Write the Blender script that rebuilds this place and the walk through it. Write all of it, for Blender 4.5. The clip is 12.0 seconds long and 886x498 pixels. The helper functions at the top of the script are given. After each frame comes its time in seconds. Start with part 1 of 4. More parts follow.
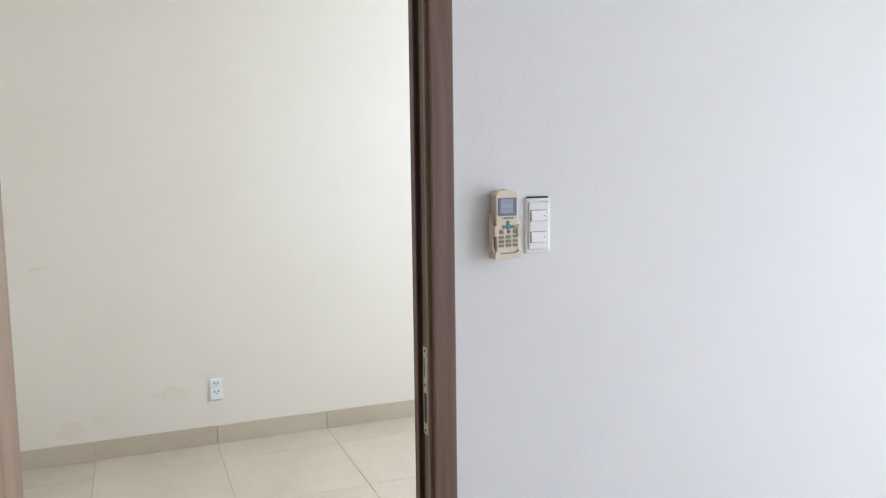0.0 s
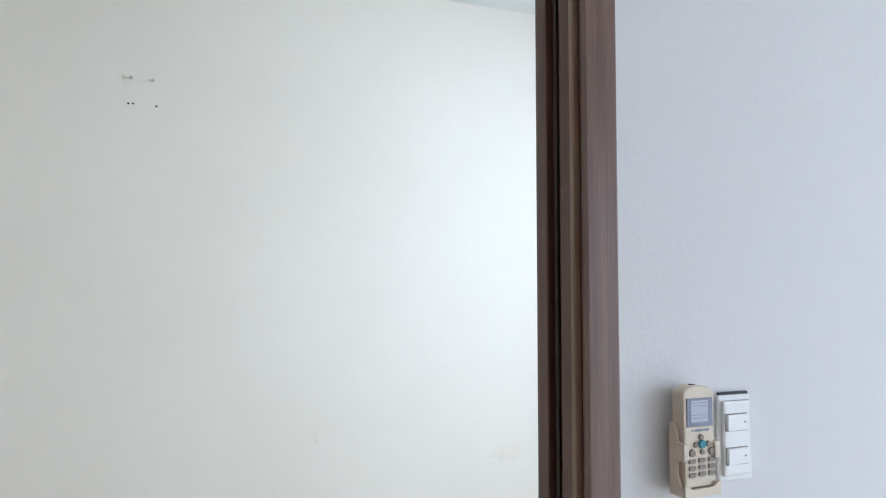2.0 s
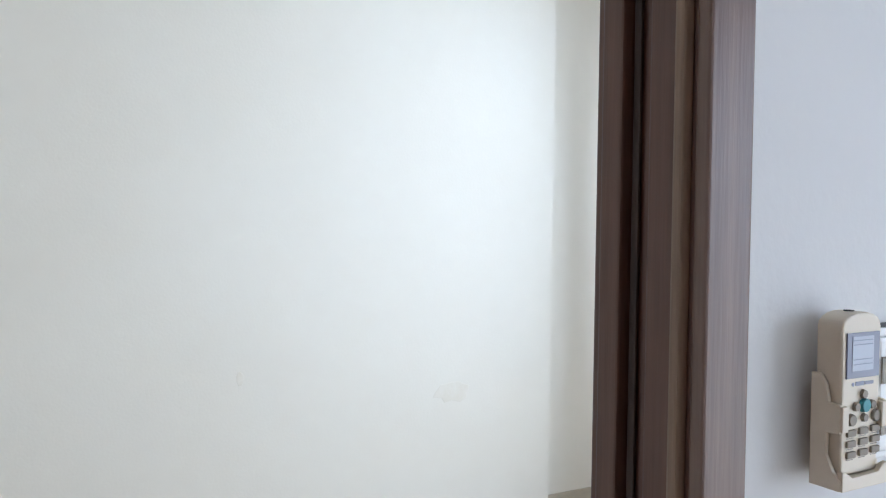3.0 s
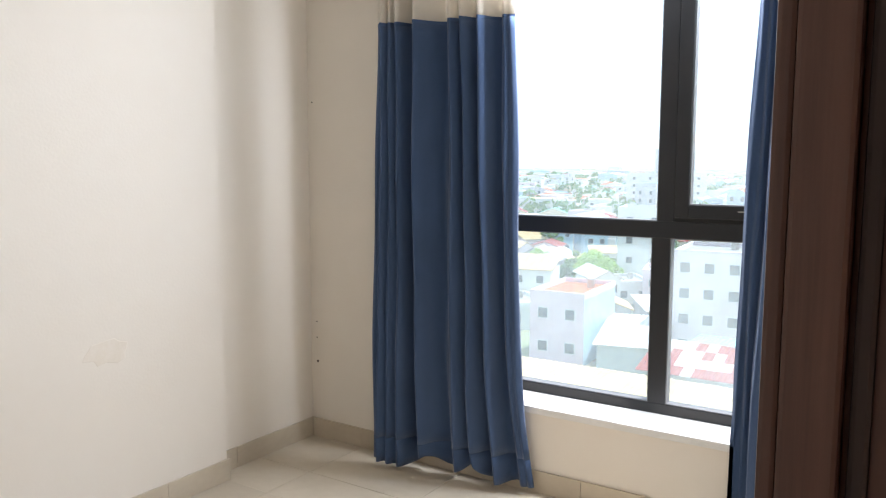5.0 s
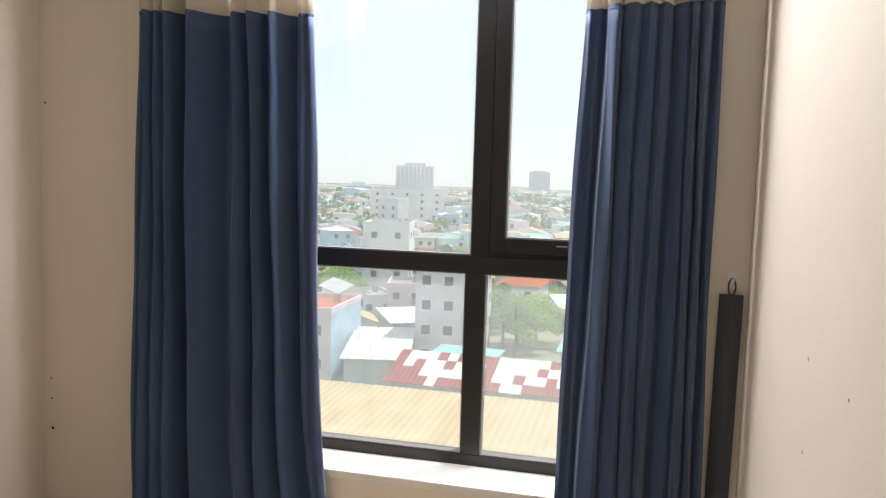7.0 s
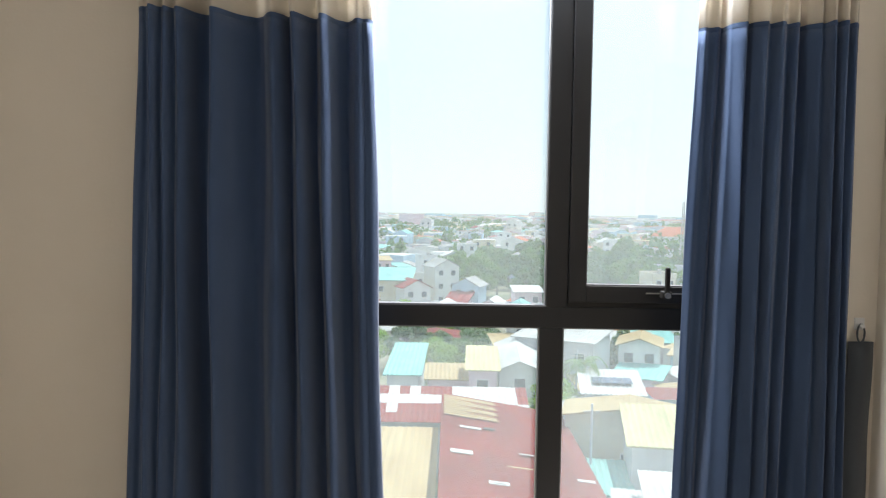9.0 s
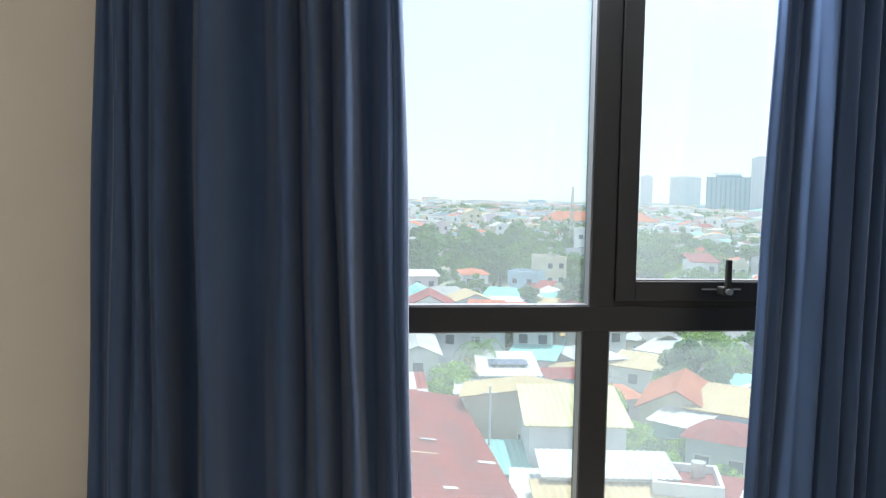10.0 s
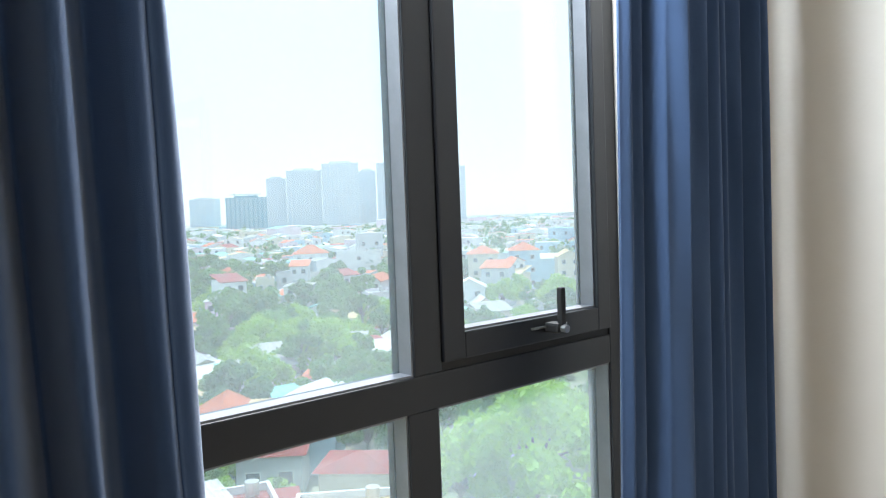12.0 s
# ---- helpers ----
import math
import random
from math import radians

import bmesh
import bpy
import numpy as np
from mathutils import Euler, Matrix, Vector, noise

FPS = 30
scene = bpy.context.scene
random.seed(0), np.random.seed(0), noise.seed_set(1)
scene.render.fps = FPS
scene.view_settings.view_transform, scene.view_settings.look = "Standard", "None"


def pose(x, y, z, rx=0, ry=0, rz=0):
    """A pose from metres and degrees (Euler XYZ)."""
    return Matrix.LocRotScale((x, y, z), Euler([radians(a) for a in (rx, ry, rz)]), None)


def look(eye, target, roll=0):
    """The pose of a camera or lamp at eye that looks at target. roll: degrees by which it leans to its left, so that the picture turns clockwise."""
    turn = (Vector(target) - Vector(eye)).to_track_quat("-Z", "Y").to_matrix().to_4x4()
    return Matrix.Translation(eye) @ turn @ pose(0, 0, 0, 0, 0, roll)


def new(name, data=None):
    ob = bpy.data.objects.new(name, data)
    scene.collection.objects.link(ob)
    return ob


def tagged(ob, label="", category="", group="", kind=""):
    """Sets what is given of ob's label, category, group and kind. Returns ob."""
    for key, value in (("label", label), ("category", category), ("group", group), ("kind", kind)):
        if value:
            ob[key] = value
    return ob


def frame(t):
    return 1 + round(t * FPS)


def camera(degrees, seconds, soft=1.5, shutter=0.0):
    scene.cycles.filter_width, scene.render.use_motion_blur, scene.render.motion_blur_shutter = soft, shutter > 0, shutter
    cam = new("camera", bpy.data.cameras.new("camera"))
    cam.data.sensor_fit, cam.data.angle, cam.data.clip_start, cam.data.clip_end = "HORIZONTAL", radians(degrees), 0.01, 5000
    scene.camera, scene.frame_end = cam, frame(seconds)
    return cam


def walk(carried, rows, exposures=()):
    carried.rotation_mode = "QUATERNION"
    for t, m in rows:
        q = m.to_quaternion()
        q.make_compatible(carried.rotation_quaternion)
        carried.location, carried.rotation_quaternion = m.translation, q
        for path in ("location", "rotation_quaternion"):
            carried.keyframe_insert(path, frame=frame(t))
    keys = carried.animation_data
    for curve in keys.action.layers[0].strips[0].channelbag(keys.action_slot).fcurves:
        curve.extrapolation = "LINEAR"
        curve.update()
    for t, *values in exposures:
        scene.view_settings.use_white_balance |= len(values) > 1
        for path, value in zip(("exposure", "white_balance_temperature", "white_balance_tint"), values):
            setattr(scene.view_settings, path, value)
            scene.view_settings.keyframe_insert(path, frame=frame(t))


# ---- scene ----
cam = camera(60.0, 12.0, soft=1.2)

PATH = [
    (0, (1.461, -0.553, 1.469), (-0.385, 0.187, 1.256), -0.7),
    (0.5, (1.306, -0.543, 1.57), (-0.608, 0.034, 1.522), -0.1),
    (1, (1.228, -0.543, 1.6), (-0.695, 0.0, 1.682), 0.7),
    (1.5, (1.086, -0.54, 1.575), (-0.807, 0.086, 1.733), -0.1),
    (2, (0.836, -0.55, 1.544), (-0.997, 0.243, 1.653), 0.0),
    (2.5, (0.612, -0.481, 1.486), (-1.198, 0.37, 1.497), 0.7),
    (4.5, (0.018, -0.403, 1.478), (-1.255, 1.128, 1.288), -0.3),
    (5, (-0.041, -0.373, 1.441), (-1.128, 1.292, 1.222), 0.1),
    (5.5, (-0.139, -0.286, 1.426), (-1.067, 1.469, 1.185), -0.9),
    (6, (-0.264, -0.184, 1.468), (-0.974, 1.669, 1.223), -1.6),
    (6.5, (-0.326, -0.123, 1.478), (-0.905, 1.78, 1.272), 0.2),
    (8.5, (-1.087, 0.188, 1.51), (-1.251, 2.178, 1.391), 1.7),
    (9, (-1.358, 0.286, 1.52), (-1.373, 2.284, 1.417), 0.9),
    (9.5, (-1.561, 0.479, 1.483), (-1.474, 2.472, 1.335), 0.4),
    (10, (-1.722, 0.737, 1.509), (-1.461, 2.715, 1.37), 1.0),
    (10.5, (-1.832, 1.01, 1.517), (-1.259, 2.925, 1.429), 0.2),
    (11, (-1.909, 1.25, 1.524), (-1.048, 3.053, 1.44), -1.3),
    (11.5, (-1.94, 1.459, 1.518), (-0.864, 3.142, 1.421), -2.5),
    (12, (-1.945, 1.683, 1.514), (-0.608, 3.167, 1.42), -2.1),
]
EXPOSURES = [(0, 1.84, 5750, 11), (1.5, 1.82, 5450, 10), (2.7, 1.74, 5300, 10), (4.4, 1.86, 5850, 15), (5.0, 1.52, 6200, 17), (5.6, 0.98, 6950, 19), (6.5, 0.92, 7150, 21), (8.5, 1.0, 6750, 17), (9.5, 1.05, 6400, 15), (10.5, 1.16, 6100, 13), (12, 1.22, 5950, 12)]
walk(cam, [(t, look(eye, target, roll)) for t, eye, target, roll in PATH], EXPOSURES)

# ---- world and sun ----
SUN_EL, SUN_AZ = radians(62), radians(38)
world = bpy.data.worlds.new("sky")
scene.world = world
world.use_nodes = True
wn = world.node_tree.nodes
sky = wn.new("ShaderNodeTexSky")
sky.sky_type, sky.sun_disc = "NISHITA", False
sky.sun_elevation, sky.sun_rotation = SUN_EL, SUN_AZ
sky.dust_density, sky.air_density, sky.ozone_density = 0.4, 1.2, 1.5
wn["Background"].inputs["Strength"].default_value = 0.145
veil = wn.new("ShaderNodeMix")      # bright tropical haze with soft thin cloud over the clear sky
veil.data_type = "RGBA"
veil.inputs[0].default_value = 0.86
cloud, cloud_tint = wn.new("ShaderNodeTexNoise"), wn.new("ShaderNodeMix")
cloud.inputs["Scale"].default_value, cloud.inputs["Detail"].default_value = 2.6, 5
cloud_tint.data_type = "RGBA"
cloud_tint.inputs[6].default_value, cloud_tint.inputs[7].default_value = (3.05, 3.4, 3.65, 1), (3.85, 4.0, 4.1, 1)
world.node_tree.links.new(cloud.outputs["Fac"], cloud_tint.inputs[0])
world.node_tree.links.new(sky.outputs[0], veil.inputs[6])
world.node_tree.links.new(cloud_tint.outputs[2], veil.inputs[7])
world.node_tree.links.new(veil.outputs[2], wn["Background"].inputs["Color"])
sun = new("sun", bpy.data.lights.new("sun", "SUN"))
sun.data.energy, sun.data.angle, sun.data.color = 2.9, radians(1.0), (1.0, 0.95, 0.87)
sun_from = Vector((math.sin(SUN_AZ) * math.cos(SUN_EL), math.cos(SUN_AZ) * math.cos(SUN_EL), math.sin(SUN_EL)))
sun.matrix_world = look(sun_from * 60, (0, 0, 0))


def opening_light(x0, x1, y, z0, z1, watts, tilt, color):
    """Skylight coming in through an opening: an area lamp standing in it, facing the room."""
    lamp = new("skylight_in_opening", bpy.data.lights.new("skylight_in_opening", "AREA"))
    lamp.data.shape, lamp.data.size, lamp.data.size_y = "RECTANGLE", x1 - x0, z1 - z0
    lamp.data.energy, lamp.data.color = watts, color
    lamp.matrix_world = pose((x0 + x1) / 2, y, (z0 + z1) / 2, -90 + tilt, 0, 0)


opening_light(-1.56, -0.68, 2.77, 2.32, 2.54, 31, 44, (0.86, 0.95, 1.0))
opening_light(0.95, 3.35, 2.64, 0.1, 2.4, 15, 0, (1.0, 0.985, 0.985))


# ---- materials ----
def material(name, color, rough=0.6, metal=0.0, second=None, scale=8.0, amount=0.5, bump=0.0, bump_scale=60.0,
             stretch=(1, 1, 1), per_object=0.0, spec=0.5, detail=4.0, world_space=False):
    """A principled surface with two scales of variation between two colours, fine relief and a shift from object to object."""
    m = bpy.data.materials.new(name)
    m.use_nodes = True
    n, k = m.node_tree.nodes, m.node_tree.links
    p = n["Principled BSDF"]
    p.inputs["Roughness"].default_value, p.inputs["Metallic"].default_value = rough, metal
    p.inputs["Specular IOR Level"].default_value = spec
    co = n.new("ShaderNodeTexCoord")
    mp = n.new("ShaderNodeMapping")
    mp.inputs["Scale"].default_value = stretch
    if world_space:
        k.new(n.new("ShaderNodeNewGeometry").outputs["Position"], mp.inputs["Vector"])
    else:
        k.new(co.outputs["Object"], mp.inputs["Vector"])
    big, fine = n.new("ShaderNodeTexNoise"), n.new("ShaderNodeTexNoise")
    big.inputs["Scale"].default_value, big.inputs["Detail"].default_value = scale, detail
    fine.inputs["Scale"].default_value, fine.inputs["Detail"].default_value = scale * 9, 3
    for t in (big, fine):
        k.new(mp.outputs[0], t.inputs["Vector"])
    add = n.new("ShaderNodeMath")
    add.operation = "MULTIPLY_ADD"
    k.new(fine.outputs["Fac"], add.inputs[0])
    add.inputs[1].default_value = 0.35
    k.new(big.outputs["Fac"], add.inputs[2])
    ramp = n.new("ShaderNodeMapRange")
    ramp.inputs["From Min"].default_value, ramp.inputs["From Max"].default_value = 0.5, 0.86
    ramp.inputs["To Max"].default_value = amount
    k.new(add.outputs[0], ramp.inputs["Value"])
    mix = n.new("ShaderNodeMix")
    mix.data_type = "RGBA"
    mix.inputs[6].default_value = (*color, 1)
    mix.inputs[7].default_value = (*(second or [c * 0.7 for c in color]), 1)
    k.new(ramp.outputs[0], mix.inputs[0])
    last = mix.outputs[2]
    if per_object:
        hsv = n.new("ShaderNodeHueSaturation")
        info = n.new("ShaderNodeObjectInfo")
        mr = n.new("ShaderNodeMapRange")
        mr.inputs["To Min"].default_value, mr.inputs["To Max"].default_value = 1 - per_object, 1 + per_object
        k.new(info.outputs["Random"], mr.inputs["Value"])
        k.new(mr.outputs[0], hsv.inputs["Value"])
        k.new(last, hsv.inputs["Color"])
        last = hsv.outputs[0]
    k.new(last, p.inputs["Base Color"])
    if bump:
        bt, bn = n.new("ShaderNodeTexNoise"), n.new("ShaderNodeBump")
        bt.inputs["Scale"].default_value, bt.inputs["Detail"].default_value = bump_scale, 5
        k.new(mp.outputs[0], bt.inputs["Vector"])
        bn.inputs["Strength"].default_value, bn.inputs["Distance"].default_value = bump, 0.01
        k.new(bt.outputs["Fac"], bn.inputs["Height"])
        k.new(bn.outputs[0], p.inputs["Normal"])
    return m


def glass_material(name, dust_haze):
    """A thin pane: clear, glossy towards grazing angles; dusty film doubles as painted distance haze."""
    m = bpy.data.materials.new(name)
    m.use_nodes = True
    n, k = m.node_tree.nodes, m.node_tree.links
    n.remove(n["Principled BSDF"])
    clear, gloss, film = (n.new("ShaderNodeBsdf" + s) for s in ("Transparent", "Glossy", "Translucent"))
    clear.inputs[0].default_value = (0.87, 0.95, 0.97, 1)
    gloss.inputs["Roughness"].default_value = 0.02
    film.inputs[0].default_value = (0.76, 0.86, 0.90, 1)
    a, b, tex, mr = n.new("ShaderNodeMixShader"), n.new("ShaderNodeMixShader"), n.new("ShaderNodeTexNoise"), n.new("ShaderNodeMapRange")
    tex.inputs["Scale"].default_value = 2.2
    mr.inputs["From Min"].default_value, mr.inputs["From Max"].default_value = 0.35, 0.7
    mr.inputs["To Min"].default_value, mr.inputs["To Max"].default_value = dust_haze * 0.85, dust_haze * 1.2
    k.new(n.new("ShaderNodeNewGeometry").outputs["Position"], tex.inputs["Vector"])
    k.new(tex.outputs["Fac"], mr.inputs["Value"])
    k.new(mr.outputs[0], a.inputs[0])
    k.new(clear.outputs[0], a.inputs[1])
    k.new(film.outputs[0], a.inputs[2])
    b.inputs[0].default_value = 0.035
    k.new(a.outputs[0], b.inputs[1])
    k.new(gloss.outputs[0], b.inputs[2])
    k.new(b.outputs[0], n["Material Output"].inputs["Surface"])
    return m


def cloth_material(name, color, through_share):
    """Woven cloth: fine weave relief, soft sheen, some light passing through."""
    m = material(name, color, 0.9, 0, [c * 1.25 for c in color], 3.0, 0.5, 0.25, 900.0, spec=0.2)
    n, k = m.node_tree.nodes, m.node_tree.links
    p = n["Principled BSDF"]
    p.inputs["Sheen Weight"].default_value = 0.25
    tr, mx = n.new("ShaderNodeBsdfTranslucent"), n.new("ShaderNodeMixShader")
    tr.inputs[0].default_value = (*[min(1, c * 1.6) for c in color], 1)
    mx.inputs[0].default_value = through_share
    k.new(p.outputs[0], mx.inputs[1])
    k.new(tr.outputs[0], mx.inputs[2])
    k.new(mx.outputs[0], n["Material Output"].inputs["Surface"])
    return m


M_WALL = material("cream_wall_paint", (0.79, 0.725, 0.64), 0.75, 0, (0.75, 0.675, 0.58), 1.3, 0.5, 0.06, 90)
M_WALL_LIVING = material("white_wall_paint", (0.78, 0.78, 0.79), 0.7, 0, (0.74, 0.74, 0.75), 1.1, 0.5, 0.06, 90)
M_CEIL = material("ceiling_paint", (0.82, 0.82, 0.8), 0.85, 0, (0.78, 0.78, 0.76), 1.5, 0.5)
M_TILE = material("beige_floor_tile", (0.58, 0.50, 0.39), 0.28, 0, (0.48, 0.40, 0.30), 2.2, 0.7, 0.02, 40, (1, 1.6, 1), 0.05)
M_GROUT = material("tile_grout", (0.33, 0.29, 0.24), 0.9, 0, None, 30, 0.5)
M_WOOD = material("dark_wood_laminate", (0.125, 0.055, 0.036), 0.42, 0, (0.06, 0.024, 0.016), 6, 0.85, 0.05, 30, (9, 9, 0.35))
M_GASKET = material("brown_rubber_gasket", (0.035, 0.018, 0.013), 0.6, 0, None, 20, 0.4)
# Architrave copy of the frame wood, lightened for the light it catches.
M_WOOD_LIT = material("lit_wood_laminate", (0.20, 0.125, 0.098), 0.36, 0, (0.125, 0.074, 0.056), 6, 0.85, 0.05, 30, (9, 9, 0.35))
# Same wood again, with the light on the open leaf put into the colour.
M_LEAF_LIT = material("lit_walnut_laminate", (0.29, 0.195, 0.132), 0.45, 0, (0.18, 0.112, 0.074), 5, 0.9, 0.05, 30, (8, 8, 0.3))
M_SEAL = material("black_rubber_seal", (0.012, 0.011, 0.01), 0.7, 0, None, 20, 0.4)
M_STEEL = material("brushed_steel", (0.55, 0.53, 0.5), 0.35, 0.9, (0.4, 0.38, 0.35), 30, 0.6)
M_PLASTIC = material("white_plastic", (0.82, 0.82, 0.82), 0.22, 0, (0.78, 0.78, 0.77), 20, 0.3)
M_SLOT = material("dark_slot", (0.02, 0.02, 0.022), 0.6, 0, None, 30, 0.3)
M_IVORY = material("ivory_plastic", (0.74, 0.66, 0.53), 0.38, 0, (0.68, 0.59, 0.46), 16, 0.5)
M_BUTTON = material("grey_rubber_button", (0.30, 0.26, 0.21), 0.6, 0, None, 40, 0.3)
M_TEAL = material("teal_rubber_button", (0.05, 0.27, 0.32), 0.55, 0, None, 40, 0.3)
M_BEZEL = material("blue_grey_bezel", (0.20, 0.21, 0.30), 0.35, 0, None, 40, 0.3)
M_LCD = material("lcd_glass", (0.42, 0.44, 0.56), 0.15, 0, (0.36, 0.38, 0.5), 30, 0.4)
M_FRAME = material("dark_window_aluminium", (0.011, 0.0115, 0.0135), 0.42, 0.1, (0.016, 0.016, 0.018), 14, 0.6, 0.03, 300)
# This grey puts the sunlit inner flank of the dark frame into the colour.
M_LIT_REVEAL = material("grey_lit_reveal_bead", (0.22, 0.22, 0.23), 0.45, 0.3, None, 20, 0.4)
# Film strength veils the view with painted haze; the right-hand panes are dustier.
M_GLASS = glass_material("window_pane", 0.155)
M_GLASS_DUSTY_HAZY = glass_material("dusty_hazy_pane", 0.19)
M_SILL = material("white_painted_sill", (0.80, 0.78, 0.75), 0.5, 0, (0.62, 0.60, 0.56), 5, 0.5, 0.08, 60)
M_BLUE = cloth_material("navy_curtain_cloth", (0.051, 0.086, 0.168), 0.12)
M_CREAM = cloth_material("cream_curtain_cloth", (0.62, 0.57, 0.50), 0.25)
M_TIE = cloth_material("slate_tieback_cloth", (0.075, 0.085, 0.10), 0.03)
M_STAIN = material("old_wall_stain", (0.62, 0.53, 0.40), 0.85, 0, (0.70, 0.63, 0.52), 18, 0.8)
M_FAINT = material("faint_wall_stain", (0.735, 0.655, 0.545), 0.85, 0, (0.79, 0.72, 0.635), 9, 0.9)
M_HOLE = material("drill_hole", (0.06, 0.045, 0.035), 0.9, 0, None, 60, 0.3)


# ---- building blocks ----
def box(bm, x0, x1, y0, y1, z0, z1, bevel=0.0):
    """Adds a box to a bmesh, with rounded edges if bevel is given."""
    sub = bmesh.ops.create_cube(bm, size=1, matrix=Matrix.Translation(((x0 + x1) / 2, (y0 + y1) / 2, (z0 + z1) / 2)) @ Matrix.Diagonal((x1 - x0, y1 - y0, z1 - z0, 1)))
    if bevel:
        edges = {e for v in sub["verts"] for e in v.link_edges}
        bmesh.ops.bevel(bm, geom=list(edges), offset=bevel, segments=2, affect="EDGES", profile=0.6)
    return bm


def rod(bm, a, b, r, sides=10, r2=None):
    """Adds a round bar from a to b."""
    a, b = Vector(a), Vector(b)
    turn = (b - a).to_track_quat("Z", "Y").to_matrix().to_4x4()
    bmesh.ops.create_cone(bm, cap_ends=True, segments=sides, radius1=r, radius2=r if r2 is None else r2, depth=(b - a).length,
                          matrix=Matrix.Translation((a + b) / 2) @ turn)
    return bm


def mesh_of(name, bm, mat, smooth=False):
    me = bpy.data.meshes.new(name)
    bm.to_mesh(me)
    bm.free()
    for m in mat if isinstance(mat, (list, tuple)) else [mat]:
        me.materials.append(m)
    if smooth:
        me.polygons.foreach_set("use_smooth", [True] * len(me.polygons))
    return me


def part(name, bm, mat, parent=None, label="", smooth=False):
    ob = new(name, mesh_of(name, bm, mat, smooth))
    if parent:
        ob.parent = parent
    if label:
        ob["label"] = label
    return ob


def piece(name, me, parent, m):
    ob = new(name, me)
    ob.parent = parent
    ob.matrix_basis = m
    return ob


def slab(name, x0, x1, y0, y1, z0, z1, mat, label, category):
    return tagged(part(name, box(bmesh.new(), x0, x1, y0, y1, z0, z1), mat), label, category, kind="structure")


# ---- the rooms ----
X_LEFT, X_RECESS, X_RIGHT = -2.72, -2.803, -0.07
Y_BACK, Y_STEP, Y_WALL = -1.65, 1.923, 2.588
Z_CEIL = 3.04
WX0, WX1, WZ0, WZ1, WY = -1.98, -0.38, 0.385, 2.62, 2.782   # window opening and its frame's inner face
DY0, DY1, DZ = -0.795, 0.0, 2.13                              # door opening

wall_left = slab("wall_left", X_LEFT - 0.2, X_LEFT, Y_BACK - 0.12, Y_STEP, -0.02, Z_CEIL, M_WALL, "cream painted plaster wall with drilled holes and stains", "wall")
slab("wall_recess", X_LEFT - 0.2, X_RECESS, Y_STEP, Y_WALL + 0.27, -0.02, Z_CEIL, M_WALL, "recessed cream painted wall beside the window", "wall")
slab("wall_back", X_LEFT, X_RIGHT, Y_BACK - 0.12, Y_BACK, -0.02, Z_CEIL, M_WALL, "plain cream painted wall behind the doorway", "wall")


def wall_with_opening(name, axis, lo, hi, face0, face1, o0, o1, oz0, oz1, mat, label):
    """A wall along x or y with one opening cut right through it."""
    bm = bmesh.new()
    for a0, a1, z0, z1 in ((lo, o0, -0.02, Z_CEIL), (o1, hi, -0.02, Z_CEIL), (o0, o1, oz1, Z_CEIL), (o0, o1, -0.02, oz0)):
        if a1 - a0 > 0.001 and z1 - z0 > 0.03:
            if axis == "x":
                box(bm, a0, a1, face0, face1, z0, z1)
            else:
                box(bm, face0, face1, a0, a1, z0, z1)
    bmesh.ops.remove_doubles(bm, verts=bm.verts, dist=0.0005)
    return tagged(part(name, bm, mat), label, "wall", kind="structure")


wall_window = wall_with_opening("wall_window", "x", X_RECESS, 0.0, Y_WALL, Y_WALL + 0.27, WX0, WX1, WZ0, WZ1, M_WALL, "cream painted wall with the tall window")
# The wall between the two rooms: cream inside, white towards the living room.
wall_with_opening("wall_door_inner", "y", Y_BACK - 0.12, Y_WALL, X_RIGHT, -0.05, DY0 - 0.02, DY1 + 0.02, -0.02, DZ + 0.02, M_WALL, "cream painted bedroom wall with the doorway and filled holes")
wall_with_opening("wall_door_outer", "y", -3.2, 2.655, -0.05, 0.0, DY0 - 0.02, DY1 + 0.02, -0.02, DZ + 0.02, M_WALL_LIVING, "white painted living room wall with the light switch")
tagged(part("ceiling", box(bmesh.new(), X_LEFT - 0.2, -0.05, Y_BACK - 0.12, Y_WALL + 0.27, Z_CEIL, Z_CEIL + 0.15), M_CEIL), "plain white painted bedroom ceiling", "ceiling", kind="structure")
LX1, LY0, LY1 = 4.2, -3.2, 2.655
slab("wall_living_south", -0.05, LX1, LY0 - 0.15, LY0, -0.02, Z_CEIL, M_WALL_LIVING, "plain white living room wall", "wall")
slab("wall_living_east", LX1, LX1 + 0.15, LY0 - 0.15, LY1 + 0.2, -0.02, Z_CEIL, M_WALL_LIVING, "plain white living room wall", "wall")
wall_with_opening("wall_living_north", "x", 0.0, LX1, LY1, LY1 + 0.2, 0.9, 3.4, -0.02, 2.5, M_WALL_LIVING, "white wall with the wide balcony opening")
tagged(part("ceiling_living", box(bmesh.new(), -0.05, LX1 + 0.15, LY0 - 0.15, LY1 + 0.2, Z_CEIL, Z_CEIL + 0.15), M_CEIL), "plain white living room ceiling", "ceiling", kind="structure")

# ---- window ----
window = tagged(new("window_1"), "tall dark aluminium window with a casement beside a fixed pane", "window", kind="structure")
YF0, YF1, YG = WY, WY + 0.07, WY + 0.045


def bar(name, x0, x1, z0, z1, y0=YF0, y1=YF1, mat=None, parent=None):
    return part(name, box(bmesh.new(), x0, x1, y0, y1, z0, z1, 0.003), mat or M_FRAME, parent or window)


